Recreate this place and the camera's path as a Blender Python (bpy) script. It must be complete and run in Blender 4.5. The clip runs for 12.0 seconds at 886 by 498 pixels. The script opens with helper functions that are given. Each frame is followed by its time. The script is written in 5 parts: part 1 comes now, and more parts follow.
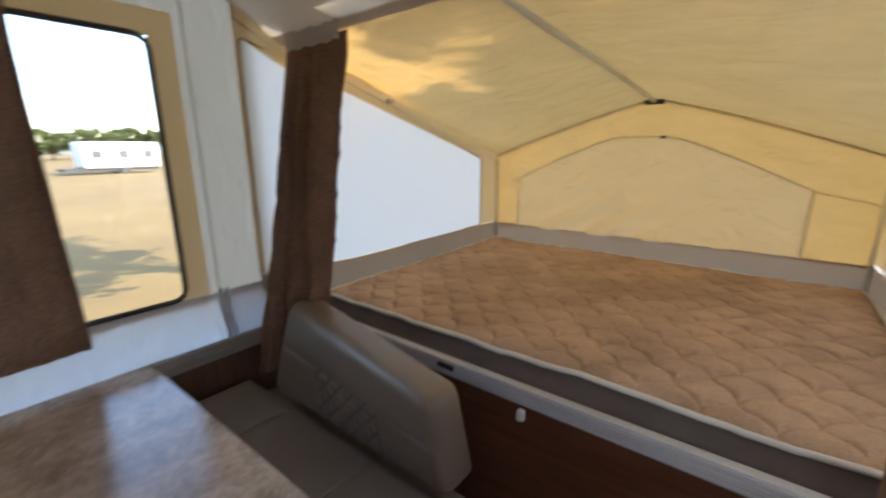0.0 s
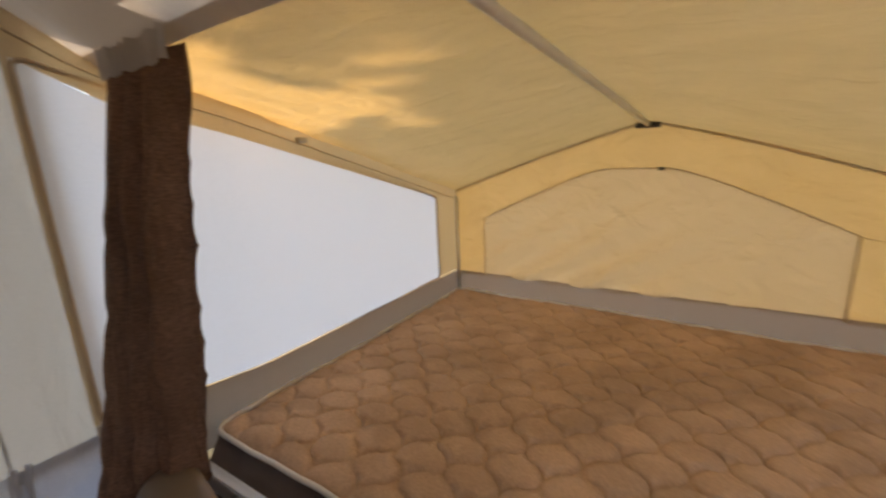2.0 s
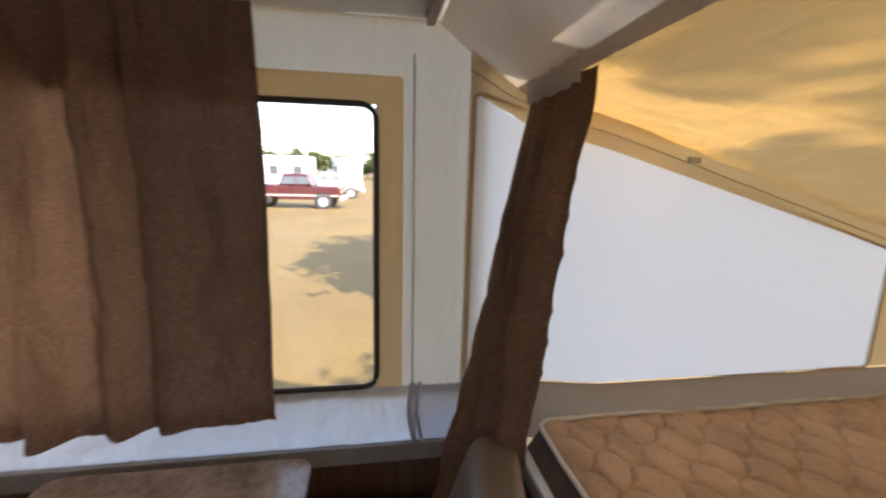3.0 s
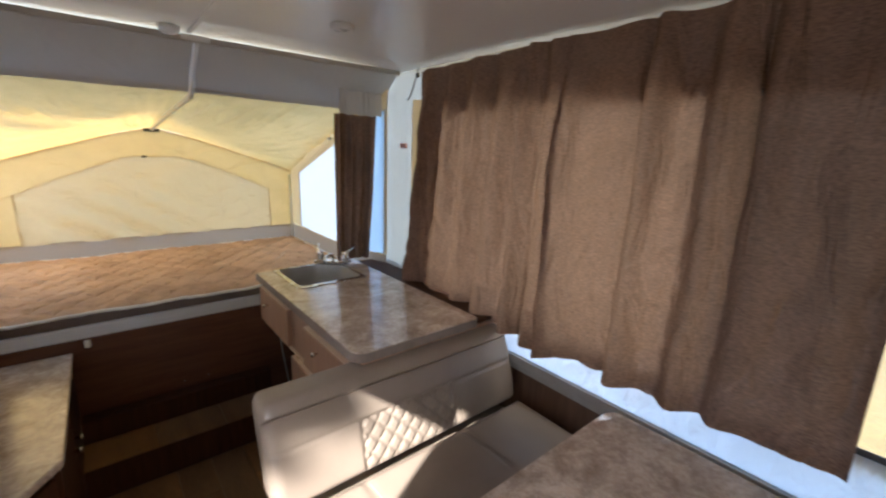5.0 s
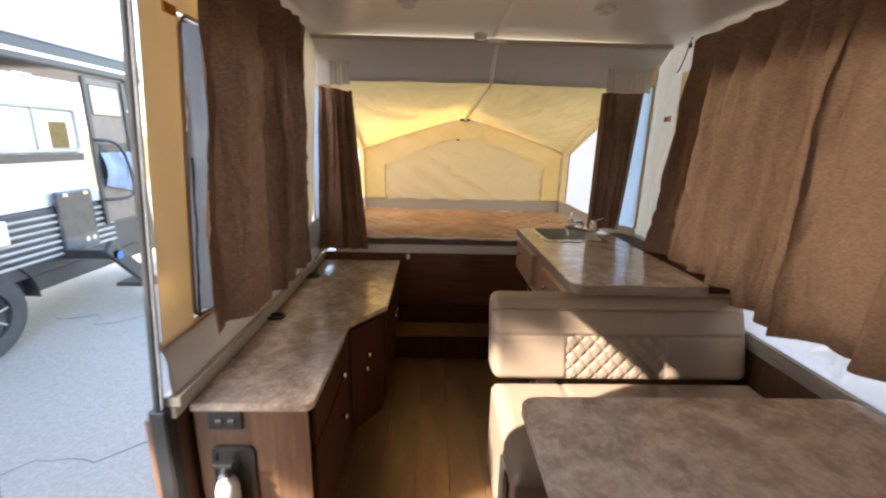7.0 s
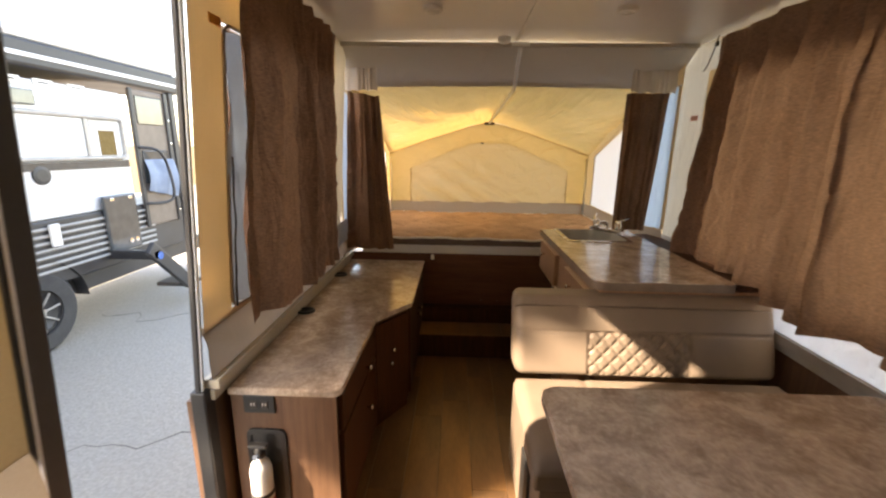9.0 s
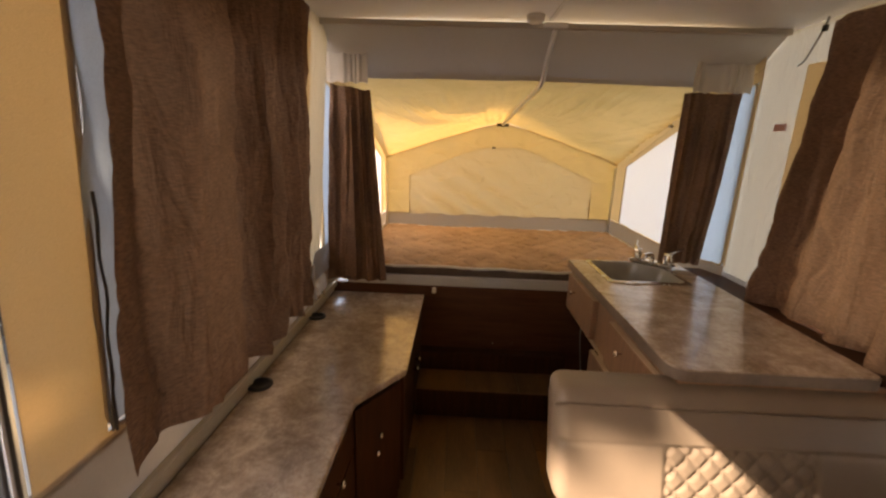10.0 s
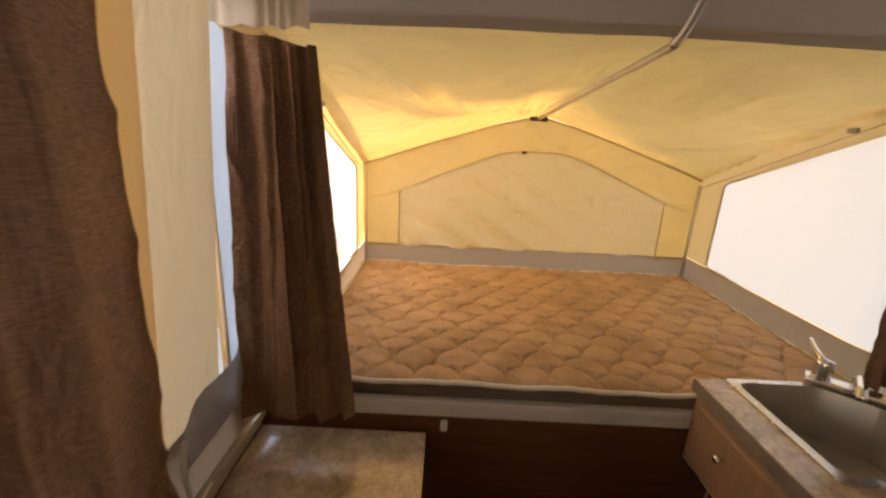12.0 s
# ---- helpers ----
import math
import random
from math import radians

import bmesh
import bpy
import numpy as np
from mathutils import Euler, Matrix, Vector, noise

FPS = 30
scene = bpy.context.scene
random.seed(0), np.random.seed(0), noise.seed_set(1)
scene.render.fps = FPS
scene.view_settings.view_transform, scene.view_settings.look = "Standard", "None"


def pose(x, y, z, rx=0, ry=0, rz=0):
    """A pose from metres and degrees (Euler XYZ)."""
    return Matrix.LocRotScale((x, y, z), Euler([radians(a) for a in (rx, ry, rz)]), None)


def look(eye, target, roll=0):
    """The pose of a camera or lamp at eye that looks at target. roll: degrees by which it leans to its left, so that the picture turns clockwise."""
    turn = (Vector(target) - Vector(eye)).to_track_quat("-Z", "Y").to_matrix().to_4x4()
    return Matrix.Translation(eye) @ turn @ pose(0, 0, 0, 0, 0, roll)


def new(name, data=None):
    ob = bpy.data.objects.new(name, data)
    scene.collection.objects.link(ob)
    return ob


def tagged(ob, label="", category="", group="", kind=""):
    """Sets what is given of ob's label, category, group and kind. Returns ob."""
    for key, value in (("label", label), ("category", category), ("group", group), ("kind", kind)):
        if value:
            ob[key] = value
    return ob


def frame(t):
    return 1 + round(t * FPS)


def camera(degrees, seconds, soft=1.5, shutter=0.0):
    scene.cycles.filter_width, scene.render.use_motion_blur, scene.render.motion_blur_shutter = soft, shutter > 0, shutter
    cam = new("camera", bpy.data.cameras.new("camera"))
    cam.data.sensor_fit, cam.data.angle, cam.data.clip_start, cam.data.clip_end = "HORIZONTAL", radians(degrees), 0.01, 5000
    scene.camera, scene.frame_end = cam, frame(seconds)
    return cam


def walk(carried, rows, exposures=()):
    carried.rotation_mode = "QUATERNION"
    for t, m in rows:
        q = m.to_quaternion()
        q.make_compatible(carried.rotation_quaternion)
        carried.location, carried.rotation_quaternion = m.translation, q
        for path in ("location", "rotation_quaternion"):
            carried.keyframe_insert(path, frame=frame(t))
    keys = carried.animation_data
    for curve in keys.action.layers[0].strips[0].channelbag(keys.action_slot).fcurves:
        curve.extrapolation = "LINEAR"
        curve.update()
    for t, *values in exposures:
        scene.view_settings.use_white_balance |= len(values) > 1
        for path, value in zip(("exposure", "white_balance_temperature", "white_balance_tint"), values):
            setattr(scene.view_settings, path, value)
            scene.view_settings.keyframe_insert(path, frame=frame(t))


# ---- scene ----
cam = camera(93.6, 12.0, 2.2, 0.28)
PATH = [
    (0, (-0.564, 0.266, 1.44), (0.63, -1.267, 0.967), -0.2),
    (0.5, (-0.514, 0.16, 1.558), (0.027, -1.699, 1.056), -3.6),
    (1, (-0.485, 0.031, 1.587), (-0.18, -1.869, 1.044), -4.4),
    (1.5, (-0.392, -0.126, 1.581), (0.164, -1.968, 1.034), -3.8),
    (2, (-0.253, -0.279, 1.597), (0.807, -1.915, 1.151), -2.5),
    (2.5, (-0.144, -0.307, 1.624), (1.519, -1.347, 1.231), -0.6),
    (3, (-0.209, -0.305, 1.606), (1.731, -0.629, 1.244), 1.5),
    (3.5, (-0.303, -0.259, 1.576), (1.644, 0.033, 1.224), 2.7),
    (5.3, (-0.337, 0.006, 1.617), (0.689, 1.658, 1.147), 1.9),
    (5.5, (-0.318, 0.016, 1.597), (0.556, 1.752, 1.128), 2.0),
    (6, (-0.223, -0.002, 1.534), (0.313, 1.864, 1.053), 2.3),
    (6.5, (-0.258, -0.159, 1.448), (-0.011, 1.768, 0.97), 2.1),
    (7, (-0.307, -0.475, 1.462), (-0.251, 1.462, 0.967), 1.4),
    (7.2, (-0.291, -0.59, 1.473), (-0.291, 1.346, 0.969), 1.1),
    (8.8, (-0.295, -0.636, 1.459), (-0.346, 1.304, 0.975), 0.8),
    (9, (-0.3, -0.533, 1.435), (-0.364, 1.41, 0.966), 0.8),
    (9.5, (-0.334, -0.162, 1.389), (-0.418, 1.78, 0.917), 1.1),
    (10, (-0.355, 0.08, 1.506), (-0.416, 2.019, 1.019), 1.9),
    (10.5, (-0.351, 0.265, 1.597), (-0.402, 2.204, 1.109), 2.3),
    (11, (-0.34, 0.564, 1.615), (-0.418, 2.5, 1.119), 2.0),
    (11.5, (-0.456, 0.941, 1.599), (-0.51, 2.872, 1.082), 2.5),
    (12, (-0.509, 1.283, 1.588), (-0.506, 3.208, 1.044), 2.9),
]
EXPOSURES = [(0, 3.0, 6500, 11), (0.5, 3.1, 6400, 13), (1.5, 2.95, 7600, 20), (2.5, 2.75, 6900, 18), (3.5, 3.2, 7100, 17), (5.5, 3.7, 5500, 8), (6.5, 3.75, 5500, 9), (7.2, 3.4, 7700, 17), (9.0, 3.3, 8700, 18), (9.5, 3.2, 9200, 21), (10.0, 3.15, 9300, 22), (10.5, 3.7, 7400, 16), (11.0, 3.75, 6000, 12), (11.5, 3.65, 6800, 14), (12, 3.3, 9600, 22)]
walk(cam, [(t, look(eye, target, roll)) for t, eye, target, roll in PATH], EXPOSURES)

# ---- world, sun, exposure ----
SUN_FROM = Vector((-0.70, -0.38, 0.56)).normalized()      # towards the sun
world = bpy.data.worlds.new("sky")
scene.world = world
world.use_nodes = True
wn = world.node_tree.nodes
sky = wn.new("ShaderNodeTexSky")
sky.sky_type, sky.sun_disc = "NISHITA", False
sky.sun_elevation = math.asin(SUN_FROM.z)
sky.sun_rotation = math.atan2(SUN_FROM.x, SUN_FROM.y)
world.node_tree.links.new(sky.outputs[0], wn["Background"].inputs[0])
wn["Background"].inputs[1].default_value = 0.15
sun = new("sun", bpy.data.lights.new("sun", "SUN"))
sun.data.energy, sun.data.angle, sun.data.color = 2.4, radians(0.7), (1.0, 0.93, 0.82)
sun.matrix_world = look(SUN_FROM * 30, (0, 0, 0))


sky_lamp = new("window_sky_light", bpy.data.lights.new("window_sky_light", "AREA"))
sky_lamp.data.shape, sky_lamp.data.size, sky_lamp.data.size_y = "RECTANGLE", 0.92, 1.30
sky_lamp.data.energy, sky_lamp.data.color = 3.7, (1.0, 0.93, 0.79)
sky_lamp.matrix_world = pose(1.19, 1.12, 1.345, 0, 90, 0)

sky_lamp_west = new("window_sky_light", bpy.data.lights.new("window_sky_light", "AREA"))
sky_lamp_west.data.shape, sky_lamp_west.data.size, sky_lamp_west.data.size_y = "RECTANGLE", 0.88, 1.0
sky_lamp_west.data.energy, sky_lamp_west.data.color = 0.75, (1.0, 0.93, 0.84)
sky_lamp_west.matrix_world = pose(-1.20, 1.40, 1.335, 0, -90, 0)

# ---- materials ----
def material(name, dark, light, rough=0.6, scale=8.0, fine=120.0, bump=0.15, metal=0.0, spec=0.5, stretch=(1, 1, 1), rough_var=0.1, dist=0.004, detail=6.0, sharp=0.0, coat=0.0):
    m = bpy.data.materials.new(name)
    m.use_nodes = True
    n, l = m.node_tree.nodes, m.node_tree.links
    b = n["Principled BSDF"]
    tc, mp = n.new("ShaderNodeTexCoord"), n.new("ShaderNodeMapping")
    mp.inputs["Scale"].default_value = stretch
    l.new(tc.outputs["Object"], mp.inputs[0])
    big, small = n.new("ShaderNodeTexNoise"), n.new("ShaderNodeTexNoise")
    big.inputs["Scale"].default_value, big.inputs["Detail"].default_value = scale, detail
    small.inputs["Scale"].default_value, small.inputs["Detail"].default_value = fine, 4
    l.new(mp.outputs[0], big.inputs["Vector"]), l.new(mp.outputs[0], small.inputs["Vector"])
    ramp = n.new("ShaderNodeValToRGB")
    ramp.color_ramp.elements[0].position, ramp.color_ramp.elements[1].position = 0.3 + sharp, 0.7 - sharp
    ramp.color_ramp.elements[0].color, ramp.color_ramp.elements[1].color = (*dark, 1), (*light, 1)
    add = n.new("ShaderNodeMath")
    add.operation, add.inputs[1].default_value = "MULTIPLY_ADD", 0.75
    sc = n.new("ShaderNodeMath")
    sc.operation, sc.inputs[1].default_value = "MULTIPLY", 0.25
    l.new(small.outputs[0], sc.inputs[0])
    l.new(big.outputs[0], add.inputs[0]), l.new(sc.outputs[0], add.inputs[2])
    l.new(add.outputs[0], ramp.inputs[0]), l.new(ramp.outputs[0], b.inputs["Base Color"])
    mr = n.new("ShaderNodeMapRange")
    mr.inputs["To Min"].default_value, mr.inputs["To Max"].default_value = max(0.02, rough - rough_var), min(1, rough + rough_var)
    l.new(big.outputs[0], mr.inputs[0]), l.new(mr.outputs[0], b.inputs["Roughness"])
    b.inputs["Metallic"].default_value, b.inputs["Specular IOR Level"].default_value = metal, spec
    b.inputs["Coat Weight"].default_value = coat
    if bump:
        bp = n.new("ShaderNodeBump")
        bp.inputs["Strength"].default_value, bp.inputs["Distance"].default_value = bump, dist
        l.new(small.outputs[0], bp.inputs["Height"]), l.new(bp.outputs[0], b.inputs["Normal"])
    return m


def cloth(name, front, through_colour, share, weave=600.0, wrinkle=0.3, folds=(3, 3, 1.2), rough=0.9, wrinkle_dist=0.02, slub=1.0, mottle=(0.86, 1.08), sheen=0.0, blot=0.0):
    """Woven sheet that lets part of the light through."""
    m = bpy.data.materials.new(name)
    m.use_nodes = True
    n, l = m.node_tree.nodes, m.node_tree.links
    n.remove(n["Principled BSDF"])
    tc, mp = n.new("ShaderNodeTexCoord"), n.new("ShaderNodeMapping")
    mp.inputs["Scale"].default_value = folds
    l.new(tc.outputs["Object"], mp.inputs[0])
    big, small = n.new("ShaderNodeTexNoise"), n.new("ShaderNodeTexNoise")
    big.inputs["Scale"].default_value, big.inputs["Detail"].default_value, big.inputs["Distortion"].default_value = 2.2, 5, 0.6
    small.inputs["Scale"].default_value, small.inputs["Detail"].default_value = weave, 2
    mp2 = n.new("ShaderNodeMapping")
    mp2.inputs["Scale"].default_value = (1, 1, slub)
    l.new(tc.outputs["Object"], mp2.inputs[0])
    l.new(mp.outputs[0], big.inputs["Vector"]), l.new(mp2.outputs[0], small.inputs["Vector"])
    hsum = n.new("ShaderNodeMath")
    hsum.operation, hsum.inputs[1].default_value = "MULTIPLY_ADD", 0.06
    l.new(small.outputs[0], hsum.inputs[0]), l.new(big.outputs[0], hsum.inputs[2])
    bp = n.new("ShaderNodeBump")
    bp.inputs["Strength"].default_value, bp.inputs["Distance"].default_value = wrinkle, wrinkle_dist
    l.new(hsum.outputs[0], bp.inputs["Height"])
    tint = n.new("ShaderNodeMix")
    tint.data_type = "RGBA"
    tint.inputs["A"].default_value = (*[c * mottle[0] for c in front], 1)
    tint.inputs["B"].default_value = (*[min(1, c * mottle[1]) for c in front], 1)
    spread = n.new("ShaderNodeMapRange")
    spread.inputs["From Min"].default_value, spread.inputs["From Max"].default_value = 0.32, 0.68
    l.new(small.outputs[0], spread.inputs[0]), l.new(spread.outputs[0], tint.inputs["Factor"])
    colour = tint.outputs["Result"]
    if blot:
        patch, ramp, mul = n.new("ShaderNodeTexNoise"), n.new("ShaderNodeValToRGB"), n.new("ShaderNodeMix")
        patch.inputs["Scale"].default_value, patch.inputs["Detail"].default_value, patch.inputs["Distortion"].default_value = 3.2, 7, 1.0
        l.new(tc.outputs["Object"], patch.inputs["Vector"]), l.new(patch.outputs[0], ramp.inputs[0])
        ramp.color_ramp.elements[0].position, ramp.color_ramp.elements[1].position = 0.36, 0.60
        ramp.color_ramp.elements[0].color, ramp.color_ramp.elements[1].color = (1 - blot, 1 - blot, 1 - blot, 1), (1, 1, 1, 1)
        mul.data_type, mul.blend_type = "RGBA", "MULTIPLY"
        mul.inputs["Factor"].default_value = 1
        l.new(colour, mul.inputs["A"]), l.new(ramp.outputs[0], mul.inputs["B"])
        colour = mul.outputs["Result"]
    d, t, mix = n.new("ShaderNodeBsdfDiffuse"), n.new("ShaderNodeBsdfTranslucent"), n.new("ShaderNodeMixShader")
    l.new(colour, d.inputs["Color"])
    t.inputs["Color"].default_value = (*through_colour, 1)
    mix.inputs[0].default_value = share
    l.new(bp.outputs[0], d.inputs["Normal"]), l.new(bp.outputs[0], t.inputs["Normal"])
    l.new(d.outputs[0], mix.inputs[1]), l.new(t.outputs[0], mix.inputs[2])
    last = mix
    if sheen:
        g, last = n.new("ShaderNodeBsdfGlossy"), n.new("ShaderNodeMixShader")
        g.inputs["Roughness"].default_value, last.inputs[0].default_value = 0.42, sheen
        l.new(bp.outputs[0], g.inputs["Normal"])
        l.new(mix.outputs[0], last.inputs[1]), l.new(g.outputs[0], last.inputs[2])
    l.new(last.outputs[0], n["Material Output"].inputs["Surface"])
    return m


def clear_pane(name, tint=(1, 1, 1), gloss=0.06):
    m = bpy.data.materials.new(name)
    m.use_nodes = True
    n, l = m.node_tree.nodes, m.node_tree.links
    n.remove(n["Principled BSDF"])
    a, g, mix = n.new("ShaderNodeBsdfTransparent"), n.new("ShaderNodeBsdfGlossy"), n.new("ShaderNodeMixShader")
    a.inputs[0].default_value, g.inputs["Roughness"].default_value = (*tint, 1), 0.08
    fr = n.new("ShaderNodeFresnel")
    tc, ns, bp = n.new("ShaderNodeTexCoord"), n.new("ShaderNodeTexNoise"), n.new("ShaderNodeBump")
    ns.inputs["Scale"].default_value, bp.inputs["Strength"].default_value, bp.inputs["Distance"].default_value = 5.0, 0.6, 0.03
    l.new(tc.outputs["Object"], ns.inputs["Vector"]), l.new(ns.outputs[0], bp.inputs["Height"]), l.new(bp.outputs[0], g.inputs["Normal"])
    l.new(fr.outputs[0], mix.inputs[0])
    l.new(a.outputs[0], mix.inputs[1]), l.new(g.outputs[0], mix.inputs[2])
    l.new(mix.outputs[0], n["Material Output"].inputs["Surface"])
    return m


def stone(name):
    """Mottled laminate: clouds, flecks and pale veins."""
    m = bpy.data.materials.new(name)
    m.use_nodes = True
    n, l = m.node_tree.nodes, m.node_tree.links
    b = n["Principled BSDF"]
    b.inputs["Specular IOR Level"].default_value, b.inputs["Coat Weight"].default_value, b.inputs["Coat Roughness"].default_value = 0.7, 0.5, 0.15
    tc = n.new("ShaderNodeTexCoord")

    def cloud(scale, detail, rough, dist):
        t = n.new("ShaderNodeTexNoise")
        t.inputs["Scale"].default_value, t.inputs["Detail"].default_value = scale, detail
        t.inputs["Roughness"].default_value, t.inputs["Distortion"].default_value = rough, dist
        l.new(tc.outputs["Object"], t.inputs["Vector"])
        return t
    a, c, v = cloud(9, 14, 0.74, 0.35), cloud(60, 10, 0.7, 0.4), cloud(24, 10, 0.7, 0.7)
    base = n.new("ShaderNodeValToRGB")
    r = base.color_ramp
    r.elements[0].position, r.elements[0].color = 0.37, (0.38, 0.29, 0.225, 1)
    r.elements[1].position, r.elements[1].color = 0.64, (0.74, 0.635, 0.535, 1)
    e = r.elements.new(0.5)
    e.color = (0.55, 0.445, 0.355, 1)
    l.new(a.outputs[0], base.inputs[0])
    fleck, vein = n.new("ShaderNodeValToRGB"), n.new("ShaderNodeValToRGB")
    fleck.color_ramp.elements[0].position, fleck.color_ramp.elements[1].position = 0.42, 0.66
    vein.color_ramp.elements[0].position, vein.color_ramp.elements[1].position = 0.60, 0.70
    l.new(c.outputs[0], fleck.inputs[0]), l.new(v.outputs[0], vein.inputs[0])
    m1, m2 = n.new("ShaderNodeMix"), n.new("ShaderNodeMix")
    m1.data_type = m2.data_type = "RGBA"
    m1.blend_type = "OVERLAY"
    m1.inputs["Factor"].default_value = 0.16
    l.new(base.outputs[0], m1.inputs["A"]), l.new(fleck.outputs[0], m1.inputs["B"])
    k = n.new("ShaderNodeMath")
    k.operation, k.inputs[1].default_value = "MULTIPLY", 0.36
    l.new(vein.outputs[0], k.inputs[0]), l.new(k.outputs[0], m2.inputs["Factor"])
    l.new(m1.outputs["Result"], m2.inputs["A"])
    m2.inputs["B"].default_value = (0.70, 0.62, 0.54, 1)
    l.new(m2.outputs["Result"], b.inputs["Base Color"])
    mr = n.new("ShaderNodeMapRange")
    mr.inputs["To Min"].default_value, mr.inputs["To Max"].default_value = 0.13, 0.26
    l.new(c.outputs[0], mr.inputs[0]), l.new(mr.outputs[0], b.inputs["Roughness"])
    bp = n.new("ShaderNodeBump")
    bp.inputs["Strength"].default_value, bp.inputs["Distance"].default_value = 0.08, 0.001
    l.new(c.outputs[0], bp.inputs["Height"]), l.new(bp.outputs[0], b.inputs["Normal"])
    return m


CREAM = cloth("cream_canvas", (0.625, 0.53, 0.39), (0.97, 0.59, 0.17), 0.16, wrinkle=0.9, folds=(2.2, 5, 3), wrinkle_dist=0.035, blot=0.10)
COVER = cloth("cover_canvas", (0.58, 0.495, 0.385), (0.88, 0.60, 0.25), 0.16, wrinkle=0.9, folds=(3, 3, 4), wrinkle_dist=0.035)
TAN = cloth("tan_canvas", (0.60, 0.50, 0.36), (0.86, 0.58, 0.26), 0.18)
HEADER = cloth("header_canvas", (0.50, 0.465, 0.43), (0.4, 0.36, 0.3), 0.04, wrinkle=0.4)
# lighter copy of the header canvas, brightness put into its colour
HEADER_LIT = cloth("lit_header_canvas", (0.60, 0.555, 0.51), (0.7, 0.62, 0.5), 0.12, wrinkle=0.7)
SURROUND = cloth("surround_canvas", (0.56, 0.48, 0.37), (0.95, 0.55, 0.19), 0.10)
JAMB = cloth("door_side_canvas", (0.46, 0.385, 0.27), (0.8, 0.56, 0.26), 0.02)
WEST_WALL = cloth("cream_wall_canvas", (0.58, 0.50, 0.385), (0.95, 0.78, 0.50), 0.14, wrinkle=0.9, folds=(3, 6, 2))
GREY = cloth("grey_canvas", (0.48, 0.44, 0.40), (0.80, 0.70, 0.55), 0.19, wrinkle=0.9, folds=(3, 6, 2))
PALE = cloth("pale_canvas", (0.54, 0.505, 0.47), (0.7, 0.63, 0.55), 0.3, wrinkle=0.5)
BAND = cloth("taupe_canvas", (0.385, 0.32, 0.26), (0.4, 0.33, 0.26), 0.12, wrinkle=0.3)
WHITE_VINYL = cloth("white_vinyl", (0.56, 0.57, 0.61), (0.85, 0.88, 0.95), 0.22, wrinkle=0.9, folds=(2, 5, 3), wrinkle_dist=0.04)
BLUE_GREY = cloth("blue_grey_canvas", (0.36, 0.36, 0.39), (0.6, 0.62, 0.7), 0.15, wrinkle=0.7)
SCREEN = cloth("white_window_vinyl", (0.74, 0.75, 0.78), (0.95, 0.955, 0.955), 0.29, wrinkle=0.12, folds=(2, 2, 2))
SCREEN_BLUE = cloth("blue_tinted_side_vinyl", (0.46, 0.53, 0.60), (0.60, 0.80, 1.0), 0.24, wrinkle=0.8, folds=(2, 4, 2))
# clear vinyl in a pale blue that holds the sky showing in it
VINYL_EDGE = cloth("sky_toned_vinyl_edge", (0.40, 0.43, 0.46), (0.55, 0.68, 0.82), 0.15, wrinkle=0.9, folds=(3, 5, 3))
CURTAIN = cloth("brown_curtain", (0.190, 0.105, 0.069), (0.64, 0.40, 0.26), 0.036, weave=62.0, wrinkle=0.9, folds=(5, 5, 1.6), wrinkle_dist=0.04, slub=5.0, mottle=(0.68, 1.34), sheen=0.03, blot=0.25)
QUILT = cloth("brown_quilt", (0.62, 0.43, 0.30), (0.3, 0.2, 0.1), 0.02, weave=140.0, wrinkle=0.5, folds=(5, 5, 5), wrinkle_dist=0.014, mottle=(0.88, 1.08), blot=0.24)
MAT_SIDE = material("mattress_side", (0.105, 0.078, 0.067), (0.165, 0.128, 0.112), 0.9, bump=0.3, fine=300)
PIPING = material("white_piping", (0.70, 0.68, 0.65), (0.82, 0.80, 0.77), 0.8, fine=300)
# dark wood taken down to near black, with deep shade in its colour
WOOD = material("shade_deepened_wood", (0.034, 0.013, 0.006), (0.080, 0.031, 0.014), 0.55, spec=0.16, scale=6, fine=90, stretch=(6, 6, 0.7), bump=0.06, dist=0.001)
PANEL = material("bunk_panel_wood", (0.078, 0.030, 0.016), (0.150, 0.060, 0.032), 0.5, spec=0.25, scale=6, fine=90, stretch=(0.7, 6, 6), bump=0.06, dist=0.001)
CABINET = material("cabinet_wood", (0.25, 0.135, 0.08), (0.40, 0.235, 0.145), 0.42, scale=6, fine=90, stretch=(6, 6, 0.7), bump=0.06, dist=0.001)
WOOD_END = material("walnut_wood", (0.10, 0.052, 0.032), (0.20, 0.11, 0.066), 0.45, scale=5, fine=60, stretch=(9, 9, 0.6), bump=0.06, dist=0.001)
# pale tone for the front lip and the painted edge highlights
EDGE_PALE = material("pale_lit_edge", (0.55, 0.41, 0.29), (0.66, 0.51, 0.38), 0.4, scale=10, fine=90, bump=0.02)
# worktop laminate again, darkened for the shade on its south-facing edge
EDGE = material("shaded_laminate_edge", (0.16, 0.122, 0.097), (0.28, 0.222, 0.18), 0.5, scale=12, fine=80, bump=0.02)
STONE = stone("stone_laminate")
PLANK = material("vinyl_plank", (0.10, 0.053, 0.025), (0.26, 0.140, 0.062), 0.34, scale=3.5, fine=40, stretch=(2.5, 0.5, 1), bump=0.05, dist=0.001)
n, l = PLANK.node_tree.nodes, PLANK.node_tree.links
info, hue, old = n.new("ShaderNodeObjectInfo"), n.new("ShaderNodeHueSaturation"), n["Principled BSDF"].inputs["Base Color"].links[0].from_socket
